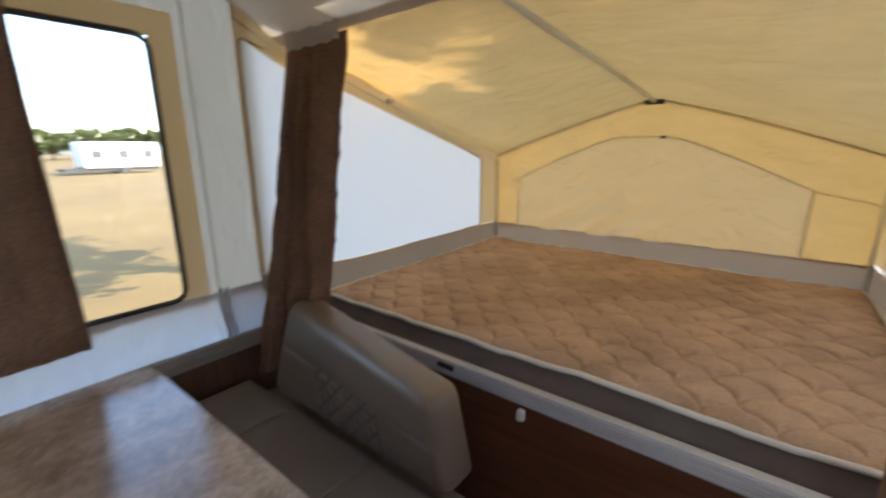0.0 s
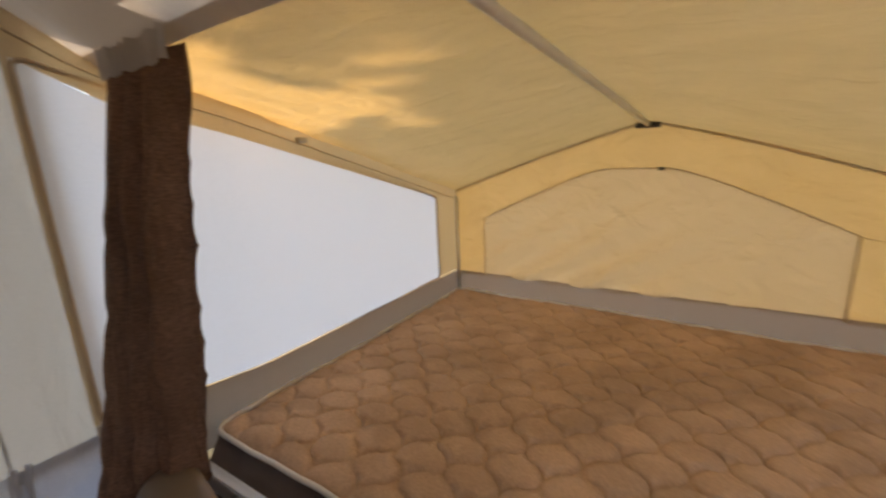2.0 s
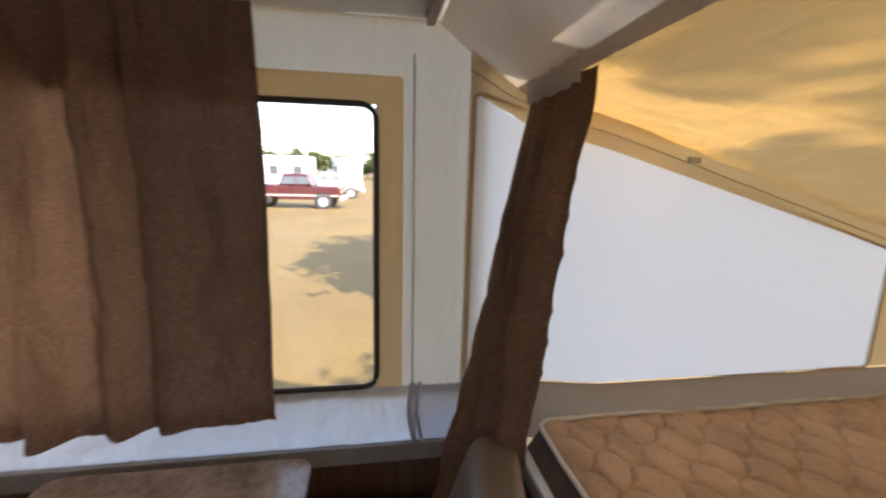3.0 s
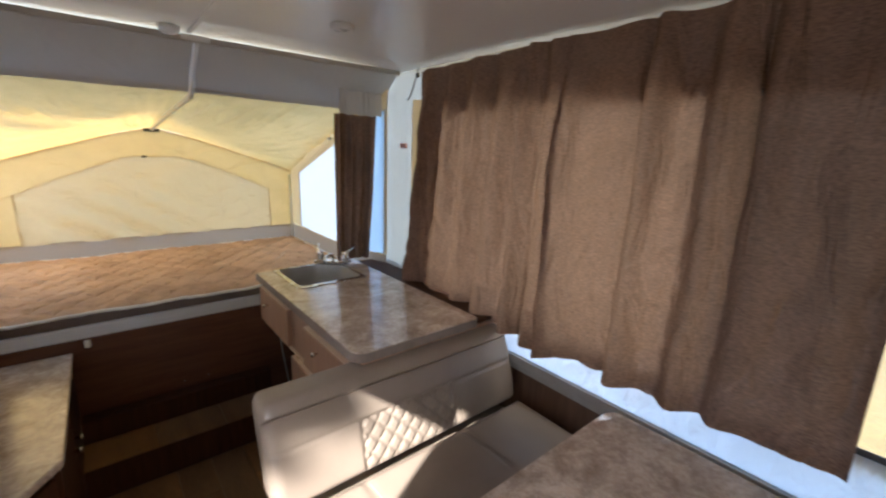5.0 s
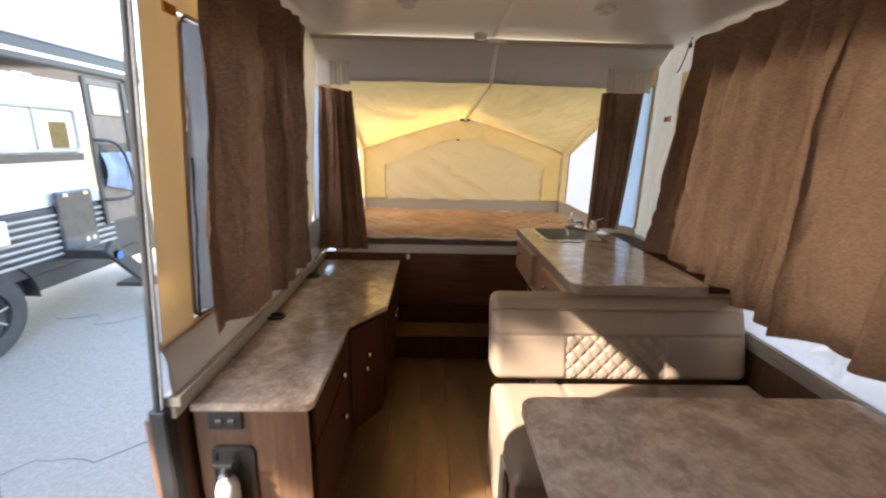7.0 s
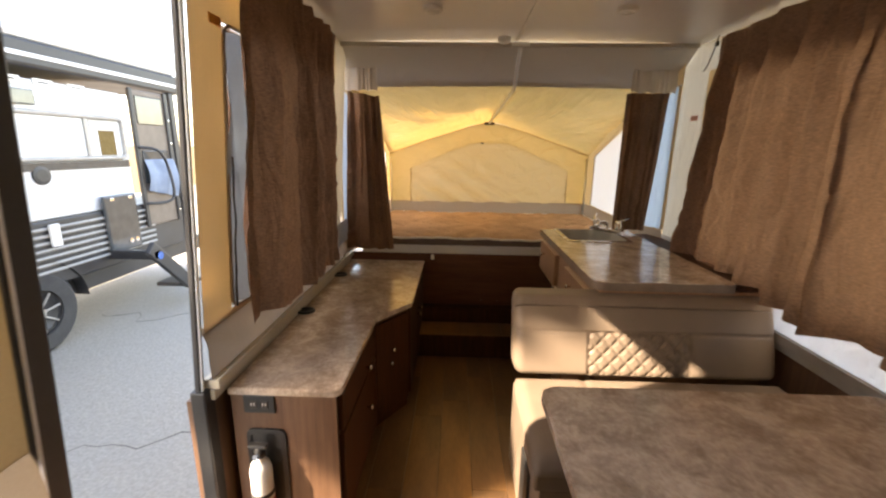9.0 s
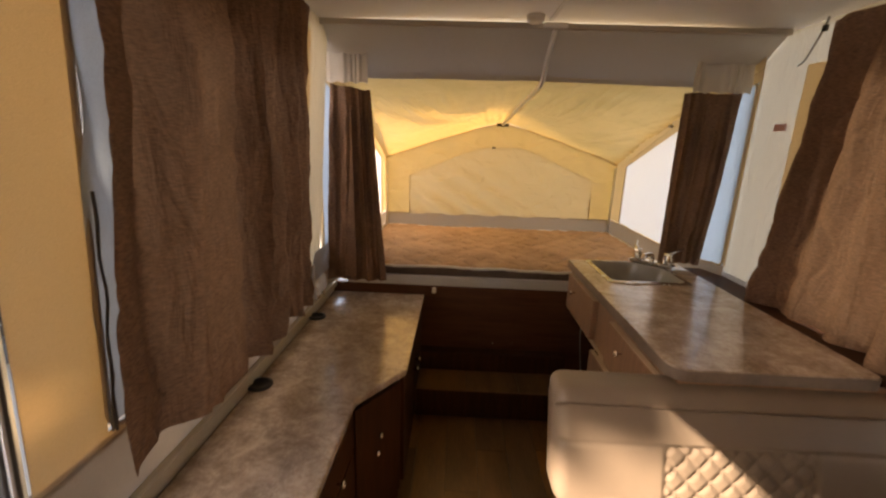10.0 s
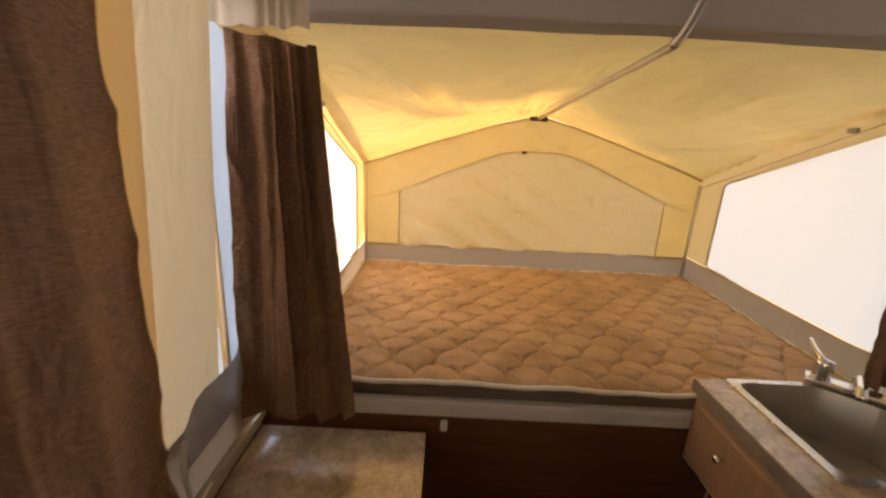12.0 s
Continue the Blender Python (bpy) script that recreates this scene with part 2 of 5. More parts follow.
for lo, hi, slot in ((0.80, 1.30, "Value"), (0.95, 1.15, "Saturation")):
    mr = n.new("ShaderNodeMapRange")
    mr.inputs["To Min"].default_value, mr.inputs["To Max"].default_value = lo, hi
    l.new(info.outputs["Random"], mr.inputs[0]), l.new(mr.outputs[0], hue.inputs[slot])
l.new(old, hue.inputs["Color"]), l.new(hue.outputs[0], n["Principled BSDF"].inputs["Base Color"])
LEATHER = material("taupe_leather", (0.195, 0.152, 0.118), (0.255, 0.20, 0.155), 0.38, scale=5, fine=420, bump=0.25, dist=0.0012)
SEAM = material("seam_thread", (0.22, 0.18, 0.15), (0.3, 0.25, 0.21), 0.7)
CEILING = material("white_ceiling_panel", (0.72, 0.71, 0.69), (0.80, 0.79, 0.77), 0.32, scale=1.5, fine=60, bump=0.02)
ALU = material("brushed_aluminium", (0.58, 0.59, 0.62), (0.72, 0.73, 0.76), 0.40, metal=0.25, scale=20, fine=200, stretch=(0.2, 8, 8), bump=0.05, dist=0.0006)
TRACK = material("grey_track", (0.30, 0.285, 0.265), (0.42, 0.40, 0.37), 0.45, metal=0.2, fine=200)
CREAM_RAIL = material("cream_rail", (0.40, 0.35, 0.27), (0.52, 0.46, 0.36), 0.45, fine=200)
STEEL = material("steel", (0.56, 0.55, 0.53), (0.70, 0.69, 0.67), 0.26, metal=1.0, scale=14, fine=250, bump=0.03, dist=0.0005)
BASIN = material("sink_basin", (0.33, 0.325, 0.31), (0.42, 0.415, 0.40), 0.34, metal=0.2, scale=14, fine=250, bump=0.03, dist=0.0005)
CHROME = material("chrome", (0.75, 0.75, 0.75), (0.85, 0.85, 0.85), 0.08, metal=1.0, rough_var=0.03, bump=0)
BLACK = material("black_plastic", (0.012, 0.012, 0.013), (0.03, 0.03, 0.03), 0.4, bump=0.1)
DARK_TRIM = material("dark_trim", (0.025, 0.022, 0.02), (0.05, 0.045, 0.04), 0.5)
WHITE = material("white_plastic", (0.74, 0.73, 0.70), (0.84, 0.83, 0.80), 0.35, bump=0.02)
POLE = material("pole_steel", (0.55, 0.53, 0.50), (0.68, 0.66, 0.62), 0.35, metal=0.5, fine=200)
PINK = material("red_print", (0.55, 0.25, 0.22), (0.66, 0.34, 0.30), 0.6)
PANE = clear_pane("clear_vinyl_pane", (0.70, 0.71, 0.71))
ASPHALT = material("asphalt", (0.235, 0.22, 0.195), (0.345, 0.325, 0.285), 0.85, scale=40, fine=60, bump=1.0, dist=0.008)
CRACK = material("asphalt_crack", (0.11, 0.105, 0.095), (0.17, 0.16, 0.145), 0.9)
SAND = material("dry_ground", (0.145, 0.093, 0.029), (0.215, 0.142, 0.045), 0.95, scale=0.35, fine=14, bump=0.5, dist=0.03)
PAINT_WHITE = material("white_paint", (0.62, 0.63, 0.64), (0.71, 0.72, 0.73), 0.3, scale=2, fine=30, bump=0.02)
PAINT_BLACK = material("black_paint", (0.02, 0.02, 0.022), (0.045, 0.045, 0.048), 0.45, scale=3, fine=60, bump=0.05)
PAINT_RED = material("red_paint", (0.050, 0.007, 0.009), (0.078, 0.011, 0.013), 0.3, scale=2, bump=0)
RUBBER = material("tyre_rubber", (0.028, 0.028, 0.030), (0.055, 0.054, 0.053), 0.8, fine=60, bump=0.4)
DARK_GLASS = material("dark_glass", (0.05, 0.06, 0.065), (0.08, 0.09, 0.095), 0.06, bump=0, spec=0.8, rough_var=0.02)
LEAF = cloth("leaf", (0.10, 0.12, 0.05), (0.15, 0.18, 0.06), 0.35)
BARK = material("bark", (0.06, 0.045, 0.032), (0.14, 0.105, 0.075), 0.95, scale=9, fine=50, stretch=(3, 3, 0.5), bump=0.9, dist=0.02)
HILL = material("far_hill", (0.16, 0.19, 0.17), (0.24, 0.26, 0.22), 0.95, scale=0.05, fine=0.6, bump=0)
LAMP = material("frosted_lens", (0.66, 0.65, 0.62), (0.74, 0.73, 0.70), 0.3, bump=0)
LABEL_RED = material("label_red", (0.45, 0.05, 0.05), (0.55, 0.08, 0.07), 0.5, bump=0)


# ---- mesh helpers ----
def part(name, bm, mat, parent=None, label="", smooth=False, kind="", category=""):
    me = bpy.data.meshes.new(name)
    bmesh.ops.recalc_face_normals(bm, faces=bm.faces)
    if smooth:
        for f in bm.faces:
            f.smooth = True
    bm.to_mesh(me)
    bm.free()
    me.materials.append(mat)
    ob = new(name, me)
    if parent is not None:
        ob.parent = parent
        ob.matrix_parent_inverse = parent.matrix_world.inverted()
    return tagged(ob, label, category, "", kind)


def thing(name, at, label, category, group="", kind=""):
    ob = new(name)
    ob.empty_display_size = 0.1
    ob.location = at
    bpy.context.view_layer.update()
    return tagged(ob, label, category, group, kind)


def box(bm, x0, x1, y0, y1, z0, z1, bevel=0.0, seg=2, m=None):
    geo = bmesh.ops.create_cube(bm, size=1.0)
    vs = geo["verts"]
    bmesh.ops.scale(bm, vec=(x1 - x0, y1 - y0, z1 - z0), verts=vs)
    bmesh.ops.translate(bm, vec=((x0 + x1) / 2, (y0 + y1) / 2, (z0 + z1) / 2), verts=vs)
    es = list({e for v in vs for e in v.link_edges})
    if bevel:
        r = bmesh.ops.bevel(bm, geom=es, offset=bevel, segments=seg, affect="EDGES", profile=0.5)
        vs = list({v for v in r["verts"]} | {v for v in vs if v.is_valid})
    if m is not None:
        bmesh.ops.transform(bm, matrix=m, verts=vs)
    return bm


def boxed(*a, **k):
    return box(bmesh.new(), *a, **k)


def prism(pts, z0, z1, bevel=0.0, seg=2):
    """Upright prism over a plan outline."""
    bm = bmesh.new()
    lo = [bm.verts.new((x, y, z0)) for x, y in pts]
    f = bm.faces.new(lo)
    r = bmesh.ops.extrude_face_region(bm, geom=[f])
    up = [v for v in r["geom"] if isinstance(v, bmesh.types.BMVert)]
    bmesh.ops.translate(bm, vec=(0, 0, z1 - z0), verts=up)
    if bevel:
        es = [e for e in bm.edges if abs(e.verts[0].co.z - e.verts[1].co.z) < 1e-6 and e.verts[0].co.z > z1 - 1e-6]
        bmesh.ops.bevel(bm, geom=es, offset=bevel, segments=seg, affect="EDGES")
    return bm


def rounded(pts, radii, n=5):
    """Outline with its corners rounded."""
    out = []
    k = len(pts)
    for i, p in enumerate(pts):
        r = radii[i] if isinstance(radii, (list, tuple)) else radii
        p, a, b = Vector(p), Vector(pts[i - 1]), Vector(pts[(i + 1) % k])
        if r <= 0:
            out.append(tuple(p))
            continue
        pa, pb = p + (a - p).normalized() * r, p + (b - p).normalized() * r
        for j in range(n + 1):
            t = j / n
            q = pa * (1 - t) ** 2 + p * 2 * t * (1 - t) + pb * t * t
            out.append(tuple(q))
    return out


def tube(pts, r, seg=10, bm=None, closed=False):
    """Round bar along points."""
    bm = bm or bmesh.new()
    pts = [Vector(p) for p in pts]
    rings = []
    n = len(pts)
    for i, p in enumerate(pts):
        a, b = (pts[i - 1] if i or closed else p), (pts[(i + 1) % n] if i < n - 1 or closed else p)
        d = (b - a).normalized()
        ref = Vector((0, 0, 1)) if abs(d.z) < 0.9 else Vector((1, 0, 0))
        u = d.cross(ref).normalized()
        w = d.cross(u)
        rr = r[i] if isinstance(r, (list, tuple)) else r
        rings.append([bm.verts.new(p + u * math.cos(k * math.tau / seg) * rr + w * math.sin(k * math.tau / seg) * rr) for k in range(seg)])
    for i in range(n if closed else n - 1):
        a, b = rings[i], rings[(i + 1) % n]
        for k in range(seg):
            bm.faces.new((a[k], a[(k + 1) % seg], b[(k + 1) % seg], b[k]))
    if not closed:
        bm.faces.new(rings[0])
        bm.faces.new(rings[-1][::-1])
    return bm


def smooth_path(pts, n=8):
    """Catmull-Rom through points."""
    pts = [Vector(p) for p in pts]
    out = []
    for i in range(len(pts) - 1):
        p0, p1, p2, p3 = pts[max(0, i - 1)], pts[i], pts[i + 1], pts[min(len(pts) - 1, i + 2)]
        for k in range(n):
            t = k / n
            out.append(0.5 * (2 * p1 + (p2 - p0) * t + (2 * p0 - 5 * p1 + 4 * p2 - p3) * t * t + (3 * p1 - p0 - 3 * p2 + p3) * t ** 3))
    return out + [pts[-1]]


def lathe(profile, at=(0, 0, 0), axis="z", seg=24, ring_body=False):
    """Turned body: (radius, height) pairs."""
    bm = bmesh.new()
    rings = []
    for r, z in profile:
        ring = []
        for k in range(seg):
            c, s = math.cos(k * math.tau / seg) * r, math.sin(k * math.tau / seg) * r
            v = {"z": (c, s, z), "x": (z, c, s), "y": (c, z, s)}[axis]
            ring.append(bm.verts.new(Vector(v) + Vector(at)))
        rings.append(ring)
    for a, b in zip(rings, rings[1:]):
        for k in range(seg):
            bm.faces.new((a[k], a[(k + 1) % seg], b[(k + 1) % seg], b[k]))
    if ring_body:
        a, b = rings[-1], rings[0]
        for k in range(seg):
            bm.faces.new((a[k], a[(k + 1) % seg], b[(k + 1) % seg], b[k]))
    else:
        bm.faces.new(rings[0])
        bm.faces.new(rings[-1][::-1])
    return bm


def sheet(fn, nu, nv, bm=None):
    """Grid of fn(u, v), u and v from 0 to 1."""
    bm = bm or bmesh.new()
    vs = [[bm.verts.new(fn(i / nu, j / nv)) for j in range(nv + 1)] for i in range(nu + 1)]
    for i in range(nu):
        for j in range(nv):
            bm.faces.new((vs[i][j], vs[i + 1][j], vs[i + 1][j + 1], vs[i][j + 1]))
    return bm


def quad(bm, a, b, c, d, n=1, m=1, bulge=0.0, ripple=0.0):
    """Sheet between four corners, a little slack."""
    a, b, c, d = Vector(a), Vector(b), Vector(c), Vector(d)
    nrm = (b - a).cross(d - a).normalized()

    def fn(u, v):
        p = a * (1 - u) * (1 - v) + b * u * (1 - v) + c * u * v + d * (1 - u) * v
        s = math.sin(math.pi * u) * math.sin(math.pi * v)
        w = ripple * noise.noise(p * 3.1) * min(1, 4 * s)
        return p + nrm * (bulge * s + w)
    return sheet(fn, n, m, bm)


def lerp(a, b, t):
    return a + (b - a) * t


# ---- setting: floor, ceiling, side walls ----
WX, YA, YB, TOP = 1.12, -0.76, 2.46, 2.05          # half width, the two bed rails, ceiling height
GROUND = -0.60

floor = part("floor", boxed(-WX, WX, YA - 0.03, YB + 0.03, -0.06, -0.008), DARK_TRIM, label="brown wood-look vinyl plank floor", kind="structure", category="floor")


def ceiling_panel():
    bm = bmesh.new()
    y0, y1 = -0.545, 2.245

    def fn(u, v):
        x, y = lerp(-WX - 0.03, WX + 0.03, u), lerp(y0, y1, v)
        return (x, y, TOP + 0.012 * (1 - (x / WX) ** 2))
    sheet(fn, 16, 8, bm)
    r = bmesh.ops.extrude_face_region(bm, geom=bm.faces[:])
    bmesh.ops.translate(bm, vec=(0, 0, 0.05), verts=[v for v in r["geom"] if isinstance(v, bmesh.types.BMVert)])
    return part("ceiling", bm, CEILING, label="smooth glossy white roof panel", kind="structure", category="ceiling", smooth=True)


ceiling = ceiling_panel()
roof_shell = part("trim", boxed(-1.22, 1.22, -0.86, 2.56, TOP + 0.075, TOP + 0.16, bevel=0.03), WHITE, label="white hard roof shell of the camper", kind="structure", category="roof")


def wall_lower(name, x, y0, y1, side):
    a, b = sorted((x, x + side * 0.05))
    w = part(name, boxed(a, b, y0, y1, -0.06, 0.62), WOOD_END, label="wood-grain lower side wall panel", kind="structure", category="wall")
    return w


def canvas_wall(name, x, y0, y1, holes, side, mat, z0=0.68, z1=TOP + 0.03):
    """Upright canvas with rectangular openings, between y0 and y1."""
    bm = bmesh.new()
    ys = sorted({y0, y1, *[h[0] for h in holes], *[h[1] for h in holes]})
    zs = sorted({z0, z1, *[h[2] for h in holes], *[h[3] for h in holes]})
    for a, b in zip(ys, ys[1:]):
        for c, d in zip(zs, zs[1:]):
            if any(h[0] - 1e-6 <= a and b <= h[1] + 1e-6 and h[2] - 1e-6 <= c and d <= h[3] + 1e-6 for h in holes):
                continue
            quad(bm, (x, a, c), (x, b, c), (x, b, d), (x, a, d), max(2, int((b - a) / 0.05)), max(2, int((d - c) / 0.05)), 0.0, 0.012)
    bmesh.ops.remove_doubles(bm, verts=bm.verts[:], dist=0.0005)
    return part(name, bm, mat, label="slack grey-beige canvas side wall", kind="structure", category="wall", smooth=True)


wall_lower("wall_east_lower", WX, YA, YB, 1)
wall_lower("wall_west_lower", -WX, 0.64, YB, -1)
wall_lower("wall_west_lower_door_side", -WX, YA, 0.13, -1)
WIN_E = (-0.31, 1.75, 0.89, 1.80)
WIN_W = (0.84, 1.93, 0.87, 1.80)
def widened(w, band, band_far):
    return (w[0] - band, w[1] + band_far, w[2] - 0.03, w[3] + band)


east = canvas_wall("wall_east", WX, -0.65, 2.345, [widened(WIN_E, 0.085, 0.30)], 1, GREY, z0=0.86)
west = canvas_wall("wall_west", -WX, 0.64, 2.28, [widened(WIN_W, 0.17, 0.11)], -1, WEST_WALL, z0=0.84)
west_b = canvas_wall("wall_west_door_side", -WX, -0.60, 0.122, [], -1, JAMB, z0=0.86)
over_door = canvas_wall("wall_west_over_door", -WX, 0.15, 0.64, [], -1, GREY, z0=1.84)


def window_unit(name, x, win, side, band, band_far):
    """Clear vinyl window with a black welt, a tan surround and a stitched band."""
    y0, y1, z0, z1 = win
    s = -side
    w = thing(name, (x, (y0 + y1) / 2, z0), "clear vinyl camper window with a black welted edge", "window", kind="structure")
    bm = quad(bmesh.new(), (x + side * 0.004, y0, z0), (x + side * 0.004, y1, z0), (x + side * 0.004, y1, z1), (x + side * 0.004, y0, z1), 20, 12, 0.0, 0.01)
    pane = part("pane", bm, PANE, w, smooth=True)
    pane.visible_shadow = False
    edge = rounded([(y0, z0), (y1, z0), (y1, z1), (y0, z1)], 0.05)
    if side > 0:
        part("window_frame", tube([(x + s * 0.012, a, b) for a, b in edge], 0.010, 8, closed=True), DARK_TRIM, w, "black welted window edge", smooth=True)
    else:
        part("window_frame", tube([(x + s * 0.010, a, b) for a, b in edge], 0.006, 8, closed=True), BAND, w, "taupe stitched window edge", smooth=True)

        def loose(u, v):
            z = lerp(z0 + 0.01, z1 - 0.02, v)
            wob = noise.noise(Vector((z * 6, 2, 0)))
            return (x + s * (0.016 + 0.012 * math.sin(u * 7 + z * 9) + 0.008 * wob), y0 - 0.008 + 0.016 * wob + u * (0.11 - 0.02 * wob), z)
        # sky in the vinyl folds is painted by the sheet's pale colour
        part("loose_vinyl_edge", sheet(loose, 14, 50), VINYL_EDGE, w, "crumpled vinyl window edge in a painted sky tone", smooth=True)
        zp = [(x + s * 0.030, y0 - 0.004 + 0.012 * noise.noise(Vector((z * 8, 5, 0))), z) for z in [lerp(z0 + 0.01, 1.40, i / 16) for i in range(17)]]
        part("zip_edge", tube(zp, [0.003 + 0.004 * abs(noise.noise(Vector((i * 0.7, 1, 0)))) for i in range(17)], 7), DARK_TRIM, w, "dark frayed zip edge", smooth=True)
    sx = x + s * 0.006
    bm = bmesh.new()
    for a, b, c, d in ((y0 - band, y0, z0 - 0.03, z1 + band), (y1, y1 + band_far, z0 - 0.03, z1 + band), (y0, y1, z0 - 0.03, z0), (y0, y1, z1, z1 + band)):
        quad(bm, (sx, a, c), (sx, b, c), (sx, b, d), (sx, a, d), 6, 12, 0.0, 0.004)
    part("window_surround", bm, SURROUND, w, "sunlit tan canvas surround", smooth=True)
    return w


window_unit("window_1", WX, WIN_E, 1, 0.085, 0.30)
window_unit("window_2", -WX, WIN_W, -1, 0.17, 0.11)


def lower_band(name, x, y0, y1, z0, z1, side, mat, label):
    def fn(u, v):
        y, z = lerp(y0, y1, u), lerp(z0, z1, v)
        crease = 0.008 * math.sin(math.pi * v) * math.sin(y * 26 + z * 40 + 5 * noise.noise(Vector((y * 2, z * 2, x)))) * max(0, noise.noise(Vector((y * 3.1, z, 7))) + 0.35)
        return (x - side * (0.012 + crease + 0.026 * math.sin(math.pi * v) * (0.6 + 0.9 * noise.noise(Vector((y * 4, z * 3, x)))) + 0.02 * (1 - v)), y, z)
    return part(name, sheet(fn, 140, 14), mat, label=label, kind="structure", category="canvas", smooth=True)


lower_band("trim_canvas_skirt_east", WX, -0.44, 2.42, 0.69, 0.885, 1, WHITE_VINYL, "slack white vinyl skirt under the window")
lower_band("trim_canvas_skirt_corner", WX, -0.75, -0.43, 0.69, 0.885, 1, BLUE_GREY, "slack blue-grey canvas skirt by the bunk")
for yy, rr in ((-0.425, 0.009), (-0.452, 0.006)):
    part("trim_skirt_flap", tube(smooth_path([(WX - 0.04, yy - 0.012, 0.692), (WX - 0.056, yy, 0.75), (WX - 0.05, yy + 0.008, 0.82), (WX - 0.02, yy - 0.006, 0.90)], 5), rr, 8), WHITE_VINYL, label="rolled white vinyl flap edge beside the zip", kind="structure", category="canvas", smooth=True)
lower_band("trim_canvas_skirt_door_side", -WX, YA, 0.122, 0.60, 0.865, -1, BAND, "taupe canvas skirt beside the door")
lower_band("trim_canvas_skirt_west", -WX, 0.66, 2.42, 0.69, 0.865, -1, BAND, "taupe canvas skirt under the window")


def corner_flap():
    """Loose canvas corner that stands up from the skirt."""
    def fn(u, v):
        y, z = lerp(lerp(2.035, 2.055, v), lerp(2.42, 2.40, v), u), lerp(0.80, lerp(0.915, 0.985, u), v)
        return (-WX + 0.045 + 0.012 * math.sin(u * 9 + v * 2) * v, y, z)
    flap = part("trim_canvas_flap", sheet(fn, 24, 10), BLUE_GREY, label="loose grey canvas flap standing up by the bunk corner", kind="structure", category="canvas", smooth=True)
    part("cord", tube(smooth_path([(-WX + 0.06, 2.05, 0.90), (-WX + 0.065, 2.03, 0.80), (-WX + 0.07, 2.04, 0.72)], 6), 0.006, 8), WHITE_VINYL, flap, "white edge cord", smooth=True)
    part("hook", tube(smooth_path([(-WX + 0.07, 2.04, 0.715), (-WX + 0.085, 2.08, 0.745), (-WX + 0.075, 2.13, 0.735), (-WX + 0.07, 2.15, 0.705)], 6), 0.004, 8), CHROME, flap, "bent steel hook", smooth=True)


corner_flap()


def track(name, x, y0, y1, side, mat):
    """Stepped metal ledge on top of the body wall."""
    s = -side
    t = thing(name, (x, y0, 0.62), "grey metal body rail under the canvas wall", "rail", kind="structure")
    a, b = sorted((x, x + s * 0.055))
    part("ledge", boxed(a, b, y0, y1, 0.655, 0.69, bevel=0.004), mat, t)
    a, b = sorted((x, x + s * 0.035))
    part("lower_lip", boxed(a, b, y0, y1, 0.615, 0.652, bevel=0.003), mat, t)
    part("bead", tube([(x + s * 0.052, y0, 0.690), (x + s * 0.052, y1, 0.690)], 0.005, 8), mat, t, smooth=True)
    part("groove", boxed(*sorted((x + s * 0.022, x + s * 0.032)), y0, y1, 0.6895, 0.6925), DARK_TRIM, t, "dark rail groove")
    return t


part("trim_zip_east", tube([(WX - 0.012, -0.43, 0.70), (WX - 0.014, -0.428, 1.3), (WX - 0.012, -0.425, 1.95)], 0.0028, 6), GREY, label="pale zip seam on the canvas wall", kind="structure", category="zip", smooth=True)

track("trim_rail_east", WX, YA, YB, 1, TRACK)
track("trim_rail_west", -WX, 0.66, YB, -1, CREAM_RAIL)


